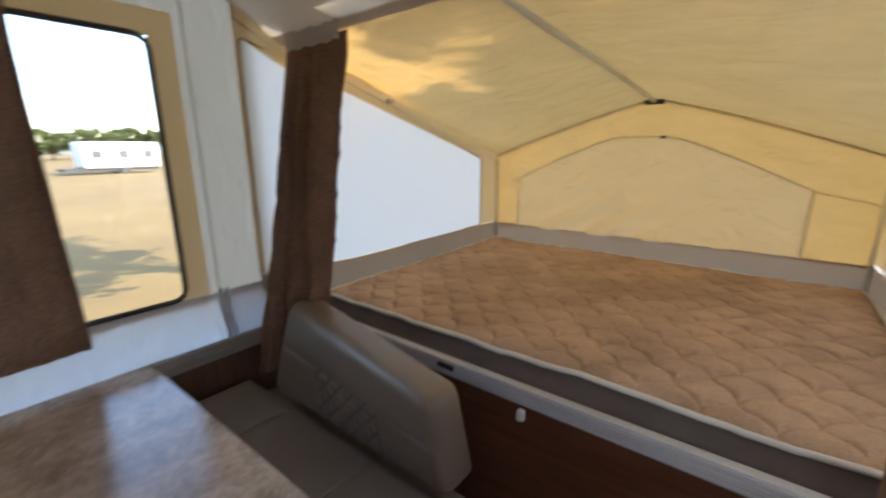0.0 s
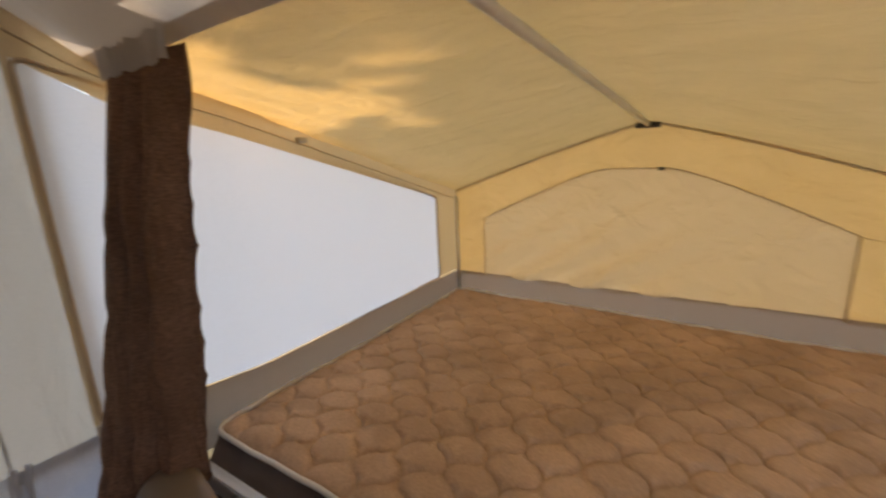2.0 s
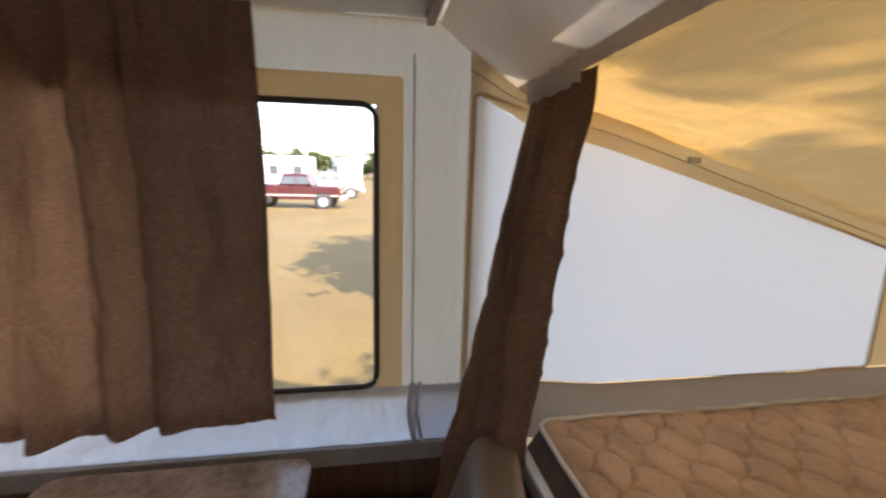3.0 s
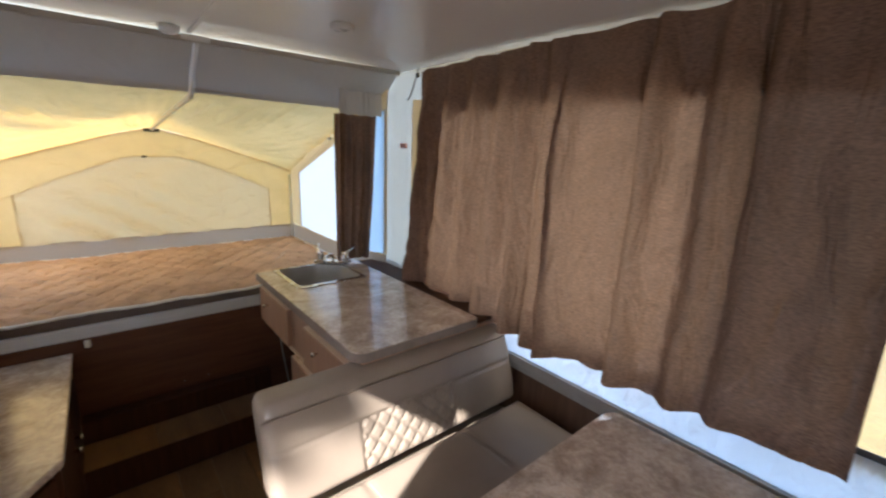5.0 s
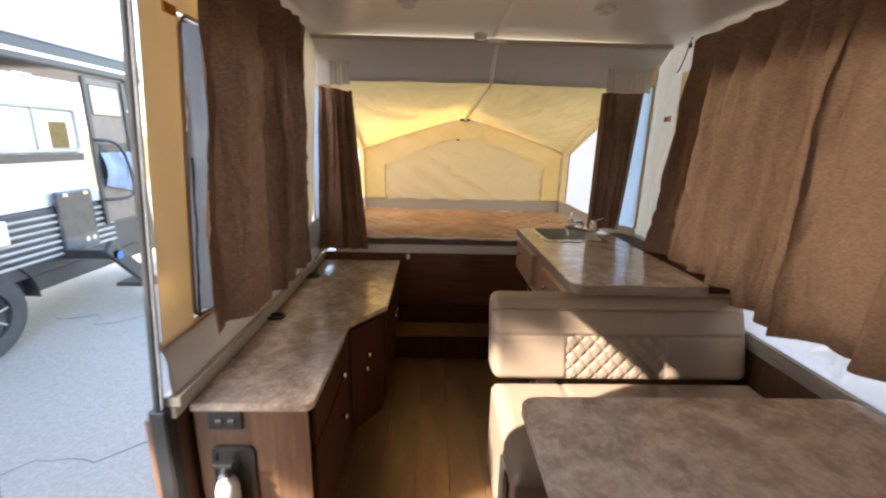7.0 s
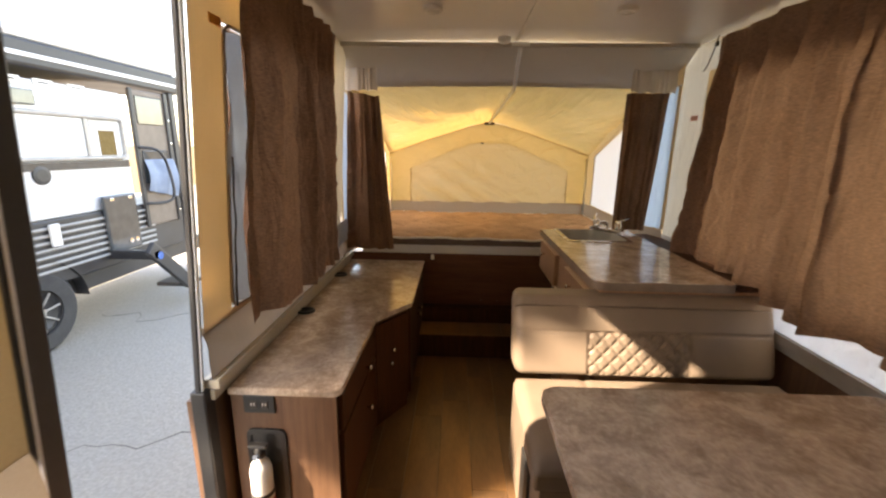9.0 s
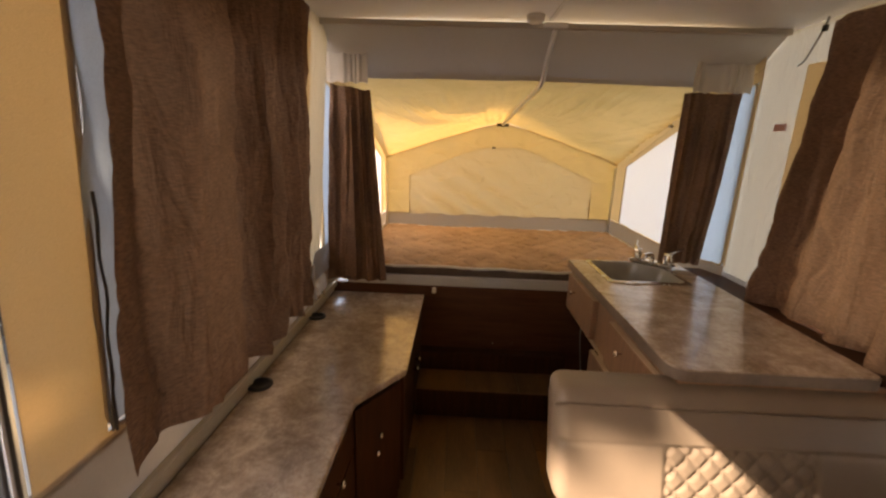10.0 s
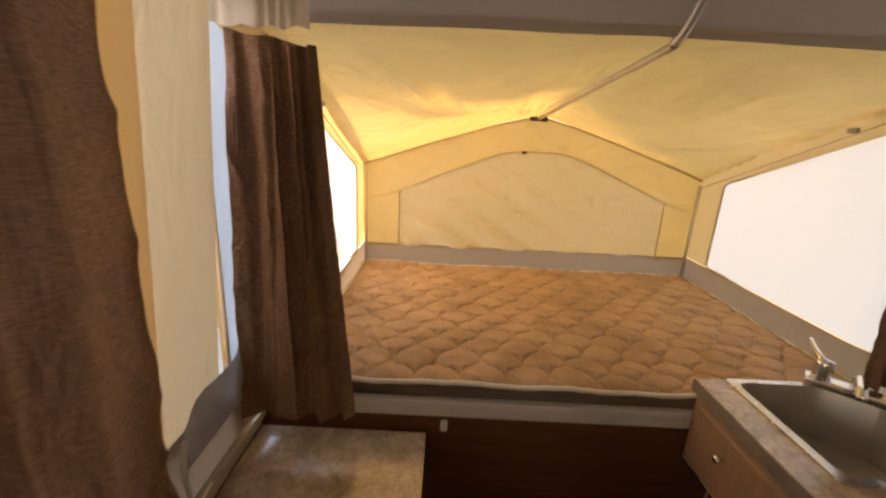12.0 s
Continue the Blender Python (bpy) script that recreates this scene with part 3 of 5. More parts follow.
# ---- bed ends ----
def bed_end(tag, ys, s, depth, header_y):
    """Fold-out tent over a bed. s: which way it runs along y."""
    EW, EZ, HZ = 1.0, 1.385, 1.70          # half width, eave, hub
    yf = ys + s * depth
    top_z = 1.90
    # roof slopes: from the header to the far bow
    def roof(u, v):
        x = lerp(-1.13, 1.13, u)
        k = abs(x) / 1.13
        z_near = 1.868
        arch = 1 - k ** 1.15
        z_far = lerp(EZ, HZ, arch)
        xf = x * EW / 1.13
        sag = -0.035 * math.sin(math.pi * v) * (0.35 + math.sin(math.pi * min(1, k * 1.05)) * 0.65)
        p = Vector((lerp(x, xf, min(1, v * 3)), lerp(ys - s * 0.02, yf, v), lerp(z_near, z_far, v) + sag))
        p.z += 0.010 * noise.noise(Vector((p.x * 4, p.y * 2.2, 3.1 * s)))
        q = Vector((p.x, p.y - yf))
        fan = math.atan2(q.x, 0.35 - s * q.y)
        c = noise.noise(Vector((fan * 17 + 2.5 * p.x, q.length * 1.8, 8 + s)))
        p.z += (0.042 if s > 0 else 0.012) * (1 - abs(c)) ** 4 * min(1, v * 4, (1 - v) * 6) * max(0.1, 0.5 + noise.noise(Vector((p.x * 1.7, p.y * 1.7, 4))))
        return p
    part("tent_roof_" + tag, sheet(roof, 120, 80), CREAM, label="sun-glowing cream canvas tent roof over the bed", kind="structure", category="tent roof", smooth=True)
    # end wall
    bow_l, bow_r = (-0.78, 0.80) if s > 0 else (-0.735, 0.81)

    def bow(x):
        k = (x - (bow_l + bow_r) / 2) / ((bow_r - bow_l) / 2)
        return 1.235 + 0.26 * (1 - (max(0.0, math.sqrt(abs(k) ** 2 + 0.012) - 0.22) / 0.787) ** 1.12)

    bm = bmesh.new()
    for xa, xb, n in ((-EW, bow_l, 4), (bow_l, bow_r, 36), (bow_r, EW, 4)):
        def end(u, v):
            x = lerp(xa, xb, u)
            zt = lerp(EZ, HZ, 1 - abs(x) ** 1.15) + 0.016
            z = lerp(bow(x) if n > 4 else 0.895, zt, v)
            return (x, yf + s * 0.006 * noise.noise(Vector((x * 4, z * 4, s))), z)
        sheet(end, n, 12, bm)
    wall_end = part("tent_end_" + tag, bm, CREAM, label="cream canvas tent end wall", kind="structure", category="tent wall", smooth=True)

    def endband(u, v):
        x, z = lerp(-EW, EW, u), lerp(0.70, 0.908, v)
        return (x, yf - s * (0.008 + 0.008 * math.sin(math.pi * v)), z)
    part("band", sheet(endband, 30, 4), BAND, wall_end, "taupe canvas band", smooth=True)
    # zip-off window panel on the end wall
    def panel(u, v):
        x = lerp(bow_l, bow_r, u)
        z = lerp(0.90, bow(x), v)
        crease = 0.028 * math.sin((x * 1.5 + z * 2.4) * 13) * math.exp(-((x - 0.35 * -s) ** 2) * 3) * (1 - v)
        return (x, yf - s * (0.004 + 0.006 * noise.noise(Vector((x * 5, z * 5, 1))) + crease), z)
    part("window_cover", sheet(panel, 60, 20), COVER, wall_end, "creased tan canvas window cover", smooth=True)
    zp = [(bow_l, yf - s * 0.02, 0.90)] + [(lerp(bow_l, bow_r, i / 24), yf - s * 0.02, bow(lerp(bow_l, bow_r, i / 24))) for i in range(25)] + [(bow_r, yf - s * 0.02, 0.90)]
    part("zip", tube(zp, 0.004, 6), TAN, wall_end, smooth=True)
    part("zip_pull", boxed(-0.08, -0.05, yf - s * 0.03 - 0.004, yf - s * 0.03 + 0.004, 1.485, 1.50, bevel=0.003), DARK_TRIM, wall_end)
    for xa, xb in ((-EW, bow_l), (bow_r, EW)):
        za, zb = (1.18, 1.23) if xa == -EW else (1.23, 1.18)
        part("seam", tube([(xa, yf - s * 0.008, za), (xb, yf - s * 0.012, zb)], 0.002, 6), TAN, wall_end, smooth=True)
    # side walls with a white window each
    for side in (-1, 1):
        x = side * EW
        y_near = ys - s * 0.165
        def ztop(y):
            t = (y - ys) / (yf - ys)
            return lerp(1.862, EZ, t) if t > 0 else 1.862 - t * (yf - ys) * s * 0.62
        w0, w1 = ys - s * 0.15, yf - s * 0.22
        def xat(y):
            t = (y - y_near) / (yf - y_near)
            return side * lerp(1.10, EW, min(1, t * 4))
        bm = bmesh.new()
        def strip(ya, yb, za, zb, n=10, m=6, bm=bm, off=0.0):
            def fn(u, v):
                y = lerp(ya, yb, u)
                return (xat(y) - side * off, y, lerp(za(y), zb(y), v))
            sheet(fn, n, m, bm)
        base, sill = (lambda y: 0.70), (lambda y: 0.915)
        head = lambda y: ztop(y) - 0.105 + 0.03 * (y - y_near) / (yf - y_near)
        tuck = lambda y: ztop(y) + 0.04
        strip(y_near, w0, sill, tuck, 4, 12)
        strip(w1, yf, sill, tuck, 4, 12)
        strip(w0, w1, head, tuck, 20, 3)
        ws = part("tent_side_" + tag, bm, TAN, label="sunlit cream canvas tent side wall", kind="structure", category="tent wall", smooth=True)
        bm = bmesh.new()
        lap = w0 if s < 0 else ys + (0.25 if side < 0 else 0.03)
        strip(lap, w1, sill, head, 26, 14, bm)
        part("window_vinyl", bm, SCREEN, ws, "bright white translucent window vinyl", smooth=True)
        if s > 0:
            bm = bmesh.new()
            strip(w0, lap, sill, head, 12, 20, bm)
            part("window_flap", bm, SCREEN_BLUE, ws, "pale blue clear vinyl strip", smooth=True)
        bm = bmesh.new()
        strip(y_near, yf, base, sill, 26, 5, bm, 0.008)
        part("band", bm, BAND, ws, "taupe canvas band", smooth=True)
        ring = [(xat(y) - side * 0.006, y, z) for y, z in rounded([(w0, 0.915), (w1, 0.915), (w1, head(w1)), (w0, head(w0))], 0.03)]
        part("window_welt", tube(ring, 0.006, 6, closed=True), TAN, ws, smooth=True)
        seam_pts = [(xat(y) - side * 0.004, y, ztop(y) - 0.05) for y in [lerp(y_near, yf, i / 16) for i in range(17)]]
        part("seam", tube(seam_pts, 0.0022, 6), TAN, ws, smooth=True)
        part("clip", boxed(x - side * 0.02 - 0.008, x - side * 0.02 + 0.008, lerp(ys, yf, 0.33) - 0.02, lerp(ys, yf, 0.33) + 0.02, ztop(lerp(ys, yf, 0.33)) - 0.05, ztop(lerp(ys, yf, 0.33)) - 0.03, bevel=0.004), TRACK, ws)
    # grey header that hangs from the hard roof
    def header(u, v):
        x = lerp(-1.115, 1.115, u)
        return (x, lerp(header_y, ys + s * 0.01, v), lerp(TOP - 0.008, 1.85 - 0.012 * abs(x), v) + 0.006 * noise.noise(Vector((x * 3, v * 2, s))))
    # the south flap takes the lighter copy for its brighter look
    part("trim_header_" + tag, sheet(header, 40, 8), HEADER if s > 0 else HEADER_LIT, label="grey canvas header flap over the bed opening", kind="structure", category="canvas", smooth=True)
    part("trim_header_rail_" + tag, boxed(-1.1, 1.1, header_y - s * 0.03 - 0.012, header_y - s * 0.03 + 0.012, TOP - 0.024, TOP + 0.002, bevel=0.004), GREY, label="grey ceiling edge rail", kind="structure", category="rail")
    # bows and ridge pole
    frame_t = thing("tent_frame", (0, yf, 0.75), "bent steel tent bow with a ridge pole", "tent frame")
    hub = Vector((0.0, yf - s * 0.02, HZ - 0.015))
    arch = [(x, yf - s * 0.010, lerp(EZ, HZ, 1 - abs(x) ** 1.15) - 0.006) for x in [i / 10 for i in range(-10, 11)]]
    part("bow", tube(arch, 0.005, 8), CREAM, frame_t, "tan canvas sleeve of the bow", smooth=True)
    for px in (-EW + 0.02, EW - 0.02):
        part("upright", tube([(px, yf - s * 0.03, 0.74), (px, yf - s * 0.03, EZ - 0.03)], 0.009, 8), POLE, frame_t, smooth=True)
    y_top = header_y + s * 0.0
    ridge = smooth_path([(0.06, y_top - s * 0.03, TOP - 0.01), (0.062, lerp(y_top, ys, 0.5), 1.94), (0.066, ys - s * 0.04, 1.865), (0.066, ys + s * 0.01, 1.838), (0.062, ys + s * 0.09, 1.822), (0.03, lerp(ys, yf, 0.55), 1.755), (hub.x, hub.y, hub.z)], 6)
    part("ridge_pole", tube(ridge, 0.012, 10), POLE, frame_t, "pale ridge pole", smooth=True)
    part("hub_bracket", boxed(-0.05, 0.05, hub.y - 0.012, hub.y + 0.012, hub.z - 0.016, hub.z + 0.008, bevel=0.004), DARK_TRIM, frame_t)
    part("ceiling_bracket", boxed(0.0, 0.11, y_top - s * 0.03 - 0.02, y_top - s * 0.03 + 0.02, TOP - 0.02, TOP + 0.004, bevel=0.004), WHITE, frame_t)
    # bed: rail, board, mattress
    bed = thing("bunk_bed", (0, ys, 0.68), "fold-out camper bunk with an aluminium rail", "bed")
    bm = bmesh.new()
    box(bm, -1.0, 1.0, min(ys, ys + s * 0.03), max(ys, ys + s * 0.03), 0.672, 0.736, bevel=0.003)
    part("rail", bm, ALU, bed, "ribbed aluminium bed rail")
    for i in range(5):
        z = 0.682 + i * 0.0105
        part("rib", boxed(-1.0, 1.0, ys - s * 0.001 - 0.0025, ys - s * 0.001 + 0.0025, z, z + 0.004), ALU, bed)
    part("bed_board", boxed(-EW + 0.01, EW - 0.01, min(ys + s * 0.03, yf - s * 0.01), max(ys + s * 0.03, yf - s * 0.01), 0.672, 0.70), WOOD_END, bed)
    lx = -0.475 if s > 0 else -0.07
    part("latch", boxed(lx - 0.012, lx + 0.012, ys - s * 0.012 - 0.01, ys - s * 0.012 + 0.01, 0.635, 0.672, bevel=0.006), WHITE, bed, "white plastic latch")
    if s < 0:
        part("rail_slot", boxed(0.19, 0.26, ys + 0.0008, ys + 0.006, 0.702, 0.722, bevel=0.002), BLACK, bed, "black slot in the rail")
    m0, m1 = ys + s * (0.085 if s < 0 else 0.03), yf - s * 0.03
    MX = 0.985
    mat_t = thing("mattress", (0, (m0 + m1) / 2, 0.70), "brown quilted mattress with white piping", "mattress")
    W, H = 0.078, 0.175
    loose = 1.0 if s < 0 else 1.6
    def top(u, v):
        x, y = lerp(-MX, MX, u), lerp(m0, m1, v)
        k = x / W
        best = 1.0
        for c in range(int(math.floor(k)) - 1, int(math.floor(k)) + 3):
            wv = math.cos(math.tau * (y + loose * 0.020 * noise.noise(Vector((x * 5, y * 5, 0)))) / H)
            line = c + (0.47 if c % 2 else -0.47) * math.copysign(abs(wv) ** 0.62, wv)
            best = min(best, abs(k - line + loose * 0.12 * noise.noise(Vector((x * 9, y * 9, 3)))))
        puff = 0.62 * (1 - (1 - min(1, best / 0.62)) ** 2) + 0.38 * (1 - (1 - min(1, best / 0.12)) ** 2)
        edge = min(1, min(u, 1 - u) * 2 * MX / 0.05, min(v, 1 - v) * abs(m1 - m0) / 0.05)
        edge = math.sqrt(max(0, 1 - (1 - edge) ** 2))
        z = 0.776 + 0.010 * edge + 0.019 * puff * edge + 0.010 * noise.noise(Vector((x * 2.3, y * 2.3, s))) + 0.004 * loose * (1 - abs(noise.noise(Vector((x * 7 + y * 3, y * 8, 6 + s))))) ** 5
        return (x, y, z)
    part("quilted_top", sheet(top, 420, 300), QUILT, mat_t, "brown ogee-quilted cover", smooth=True)
    out = rounded([(-MX, m0), (MX, m0), (MX, m1), (-MX, m1)], 0.06)
    part("side_panel", prism(out, 0.705, 0.768), MAT_SIDE, mat_t, "grey-brown mattress side")
    def face(u, v):
        x = lerp(-MX + 0.02, MX - 0.02, u)
        y = lerp(m0 - s * 0.004, ys + s * 0.034, v ** 1.6) - s * 0.006 * math.sin(math.pi * v) + 0.004 * noise.noise(Vector((x * 6, v * 3, s)))
        return (x, y, lerp(0.786 + 0.010 * noise.noise(Vector((x * 2.3, m0 * 2.3, s))), 0.712, v))
    part("front_panel", sheet(face, 90, 10), MAT_SIDE, mat_t, "slumped grey-brown mattress front", smooth=True)
    def pip(dz, dx):
        pts = []
        ring = rounded([(-MX - dx, m0 - s * dx), (MX + dx, m0 - s * dx), (MX + dx, m1 + s * dx), (-MX - dx, m1 + s * dx)], 0.06)
        k = len(ring)
        for i in range(k):
            a, b = Vector(ring[i]), Vector(ring[(i + 1) % k])
            n = max(1, int((b - a).length / 0.03))
            for j in range(n):
                p = a.lerp(b, j / n)
                pts.append((p.x, p.y, dz + 0.004 * noise.noise(Vector((p.x * 24, p.y * 24, 5))) + 0.008 * noise.noise(Vector((p.x * 7, p.y * 7, 2))) + 0.010 * noise.noise(Vector((p.x * 2.3, p.y * 2.3, s)))))
        return pts
    part("piping", tube(pip(0.790, 0.006), 0.0085, 6, closed=True), PIPING, mat_t, "white piping", smooth=True)
    return bed


bed_end("south", YA, -1, 1.62, -0.50)
bed_end("north", YB, 1, 1.315, 2.20)
wall_south = part("wall_south", boxed(-WX, WX, YA - 0.03, YA, -0.06, 0.679), PANEL, label="dark wood panel below the bunk", kind="structure", category="wall")
wall_north = part("wall_north", boxed(-WX, WX, YB, YB + 0.03, -0.06, 0.679), PANEL, label="dark wood panel below the bunk", kind="structure", category="wall")
for sx in (-0.103, 0.015):
    part("screw", lathe([(0.001, -0.004), (0.006, -0.003), (0.006, 0.0)], (sx, YB - 0.0, 0.318), "y", 10), CHROME, wall_north, smooth=True)


# ---- curtains ----
def curtain(top, bottom, folds, depth, label, seed, hem=None, name="curtain", sway=0.0, nv=120):
    """Pleated cloth between a top and a bottom line, each given by two ends. hem: extra drop along the width."""
    t0, t1, b0, b1 = [Vector(p) for p in (*top, *bottom)]
    wide, across = (t1 - t0).length, (t1 - t0).normalized()
    out = across.cross(Vector((0, 0, 1))).normalized()

    def fn(u, v):
        lo = b0.lerp(b1, u)
        if hem:
            lo = lo + Vector((0, 0, hem(u)))
        hi = t0.lerp(t1, u) + Vector((0, 0, 0.003 * math.sin(u * folds * 4 + seed)))
        p = hi.lerp(lo, v)
        w = folds * math.tau * (u + 0.09 * math.sin(u * 7 + seed) + 0.03 * math.sin(u * 19 + seed * 2)) + 0.8 * noise.noise(Vector((u * 5, v * 1.3, seed)))
        a = depth * (1.0 - 0.3 * v) * min(1, 0.3 + 2.6 * v) * (0.35 + 1.2 * abs(noise.noise(Vector((u * 4 + seed, v * 0.8, 5)))))
        p = p + out * (a * (math.sin(w) + 0.3 * math.sin(2 * w + 0.7)) + sway * math.sin(math.pi * v) + 0.014 * noise.noise(Vector((u * wide * 8, v * 6, seed + 9))) + 0.02 * noise.noise(Vector((u * 3.3, v * 1.6, seed + 4))) * min(1, v * 3)
                      + 0.011 * (1 - abs(noise.noise(Vector((u * wide * 9 + v * 3, v * 7 - u * wide * 4, seed + 2))))) ** 6 * min(1, v * 3)
                      + 0.010 * (1 - abs(noise.noise(Vector((u * wide * 5 - v * 6, v * 9 + u * wide * 6, seed + 6))))) ** 8 * max(0, v - 0.35))
        p = p + across * (0.35 * a * math.cos(w) * min(1, 6 * u, 6 * (1 - u)))
        return p
    cu = part(name, sheet(fn, int(folds * 28) + 8, nv), CURTAIN, label=label, category="curtain", smooth=True)
    return tagged(cu, group="camper curtains")


curtain(((1.075, 0.02, 2.047), (1.075, 0.98, 2.038)), ((1.025, 0.0, 0.825), (1.02, 0.97, 0.82)), 4, 0.078, "brown pleated curtain over the dinette window", 3, lambda u: 0.006 * math.sin(u * 9) - 0.055 * max(0, u - 0.82) / 0.18)
curtain(((1.064, 0.962, 2.037), (1.072, 1.91, 2.02)), ((1.01, 0.945, 0.775), (1.025, 2.02, 0.84)), 4.5, 0.085, "brown pleated curtain lapping the next one", 11, lambda u: 0.008 * math.sin(u * 13) + 0.05 * math.sin(math.pi * u))
curtain(((-1.068, 0.835, 2.03), (-1.068, 1.92, 2.03)), ((-1.008, 0.755, 0.872), (-1.028, 1.985, 0.77)), 5.5, 0.074, "brown pleated curtain over the counter window", 8, lambda u: -0.035 / (1 + math.exp((u - 0.57) / 0.012)) + 0.02 * math.exp(-((u - 0.64) / 0.06) ** 2) + 0.006 * math.sin(u * 17))
curtain(((-1.035, 2.33, 1.79), (-0.83, 2.35, 1.765)), ((-1.085, 2.36, 0.735), (-0.75, 2.37, 0.725)), 3.2, 0.050, "brown curtain drawn aside above the counter", 1)
curtain(((0.81, 2.44, 1.81), (1.05, 2.35, 1.80)), ((0.80, 2.42, 0.90), (0.995, 2.36, 0.90)), 2.6, 0.050, "brown curtain drawn aside by the sink", 5)
curtain(((0.655, -0.765, 1.835), (1.005, -0.755, 1.84)), ((0.80, -0.70, 0.57), (1.00, -0.49, 0.53)), 3, 0.045, "brown curtain gathered beside the dinette seat", 2, lambda u: 0.22 * max(0, 1 - u / 0.4))
curtain(((-0.99, -0.61, 1.95), (-0.775, -0.66, 1.92)), ((-0.995, -0.62, 0.60), (-0.79, -0.66, 0.60)), 3, 0.034, "brown curtain drawn aside by the door", 6)


def veil(x0, x1, y, label, seed):
    """Short sheer flap above a curtain."""
    def fn(u, v):
        x = lerp(x0, x1, u)
        return (x, y + 0.003 * math.sin(u * 40 + seed + 3 * math.sin(u * 9)) + 0.012 * noise.noise(Vector((u * 5, v * 2, seed))), lerp(1.99, 1.80 + 0.004 * math.sin(u * 23), v))
    return part("sheer_flap", sheet(fn, 130, 10), PALE, label=label, category="fabric", smooth=True)


for x0, x1, y, sd in ((-1.08, -0.84, 2.34, 1), (0.80, 1.08, 2.34, 2), (0.66, 0.98, -0.735, 3)):
    veil(x0, x1, y, "short pale gathered fabric flap above the curtain", sd)


# ---- dinette ----
def dinette_seat(s, y_back, y_front, x0, x1, label, zb=0.825, lean0=0.10, lean1=0.10, back_x1=None):
    """Padded bench; s: the way from the seat front to its back along y."""
    b = thing("dinette_bench", ((x0 + x1) / 2, (y_back + y_front) / 2, 0), label, "bench", "dinette benches")
    lo, hi = sorted((y_back + s * 0.12, y_front))
    part("base", boxed(x0 + 0.02, x1, lo, hi, 0, 0.40, bevel=0.004), LEATHER, b, "tan panelled bench base")
    # seat cushion, three panels with seams
    lo, hi = sorted((y_back, y_front))
    def seat(u, v):
        x, y = lerp(x0, x1, u), lerp(lo, hi, v)
        e = min(1, u * (x1 - x0) / 0.05, (1 - u) * (x1 - x0) / 0.05, v * (hi - lo) / 0.05, (1 - v) * (hi - lo) / 0.05)
        e = math.sqrt(max(0, 1 - (1 - e) ** 2))
        seam = min(abs(x - lerp(x0, x1, 0.26)), abs(x - lerp(x0, x1, 0.67)))
        dip = -0.010 * math.exp(-(seam / 0.007) ** 2)
        return (x, y, 0.465 + 0.042 * e + 0.010 * math.sin(math.pi * u) * math.sin(math.pi * v) + dip * e)
    bm = sheet(seat, 90, 40)
    part("seat_top", bm, LEATHER, b, "taupe leatherette seat with stitched seams", smooth=True)
    part("seat_side", boxed(x0, x1, lo, hi, 0.395, 0.466, bevel=0.012), LEATHER, b)
    for k in (0.26, 0.67):
        sxx = lerp(x0, x1, k)
        part("seam", tube([(sxx + 0.008, lerp(lo, hi, t / 10), 0.505 + 0.008 * math.sin(math.pi * t / 10)) for t in range(1, 10)], 0.0016, 5), SEAM, b)
    # backrest with quilted panel
    x1 = back_x1 or x1
    qa, qb = lerp(x0, x1, 0.285), lerp(x0, x1, 0.665)
    za = 0.50
    T, H = 0.135, zb - za
    section = [(0.0, H * 0.12 + (H * 0.76) * k / 46) for k in range(47)]
    section += rounded([(0.0, H * 0.9), (0.0, H), (T, H), (T, 0.0), (0.0, 0.0), (0.0, H * 0.10)], [0, 0.040, 0.040, 0.03, 0.03, 0], 7)[1:-1]
    nx, yoke = 190, 0.685
    bm = bmesh.new()
    rings = []
    for i in range(nx + 1):
        u = i / nx
        x = lerp(x0, x1, u)
        e = min(1, min(u, 1 - u) * (x1 - x0) / 0.045)
        pinch = 0.036 * (1 - math.sqrt(max(0, 1 - (1 - e) ** 2)))
        ring = []
        for p, q in section:
            d, z = 0.0, za + q
            if p < 0.004:
                d = 0.012 * math.sin(math.pi * q / H) - 0.006 * math.exp(-((z - yoke) / 0.006) ** 2)
                if z < yoke:
                    d -= 0.006 * math.exp(-(min(abs(x - qa), abs(x - qb)) / 0.006) ** 2)
                    if qa < x < qb:
                        a, c = (x + z) / 0.066, (x - z) / 0.066
                        d -= 0.009 * math.exp(-(min(abs(a - round(a)), abs(c - round(c))) * 0.066 / 0.008) ** 2)
            p2 = T / 2 + (p - T / 2) * (1 - pinch / (T / 2)) - d * (1 - pinch / 0.036)
            q2 = H / 2 + (q - H / 2) * (1 - pinch / (H / 2))
            ring.append(bm.verts.new((x, y_back + s * (p2 + lerp(lean0, lean1, u) * q2 / H), za + q2)))
        rings.append(ring)
    for a, c in zip(rings, rings[1:]):
        for k in range(len(section)):
            bm.faces.new((a[k], a[(k + 1) % len(section)], c[(k + 1) % len(section)], c[k]))
    bm.faces.new(rings[0]), bm.faces.new(rings[-1][::-1])
    part("backrest", bm, LEATHER, b, "taupe leatherette backrest with a diamond-stitched panel", smooth=True)
    return b


bench_n = dinette_seat(1, 1.075, 0.56, -0.045, 1.06, "taupe leatherette dinette bench with diamond stitching backing the sink cabinet")
bench_s = dinette_seat(-1, -0.49, -0.02, 0.0, 1.06, "taupe leatherette dinette bench with its back to the bunk", 0.84, -0.09, 0.11, 0.90)
part("vent", boxed(-0.036, -0.024, 0.70, 0.84, 0.05, 0.34, bevel=0.004), BLACK, bench_n, "black plastic access cover")


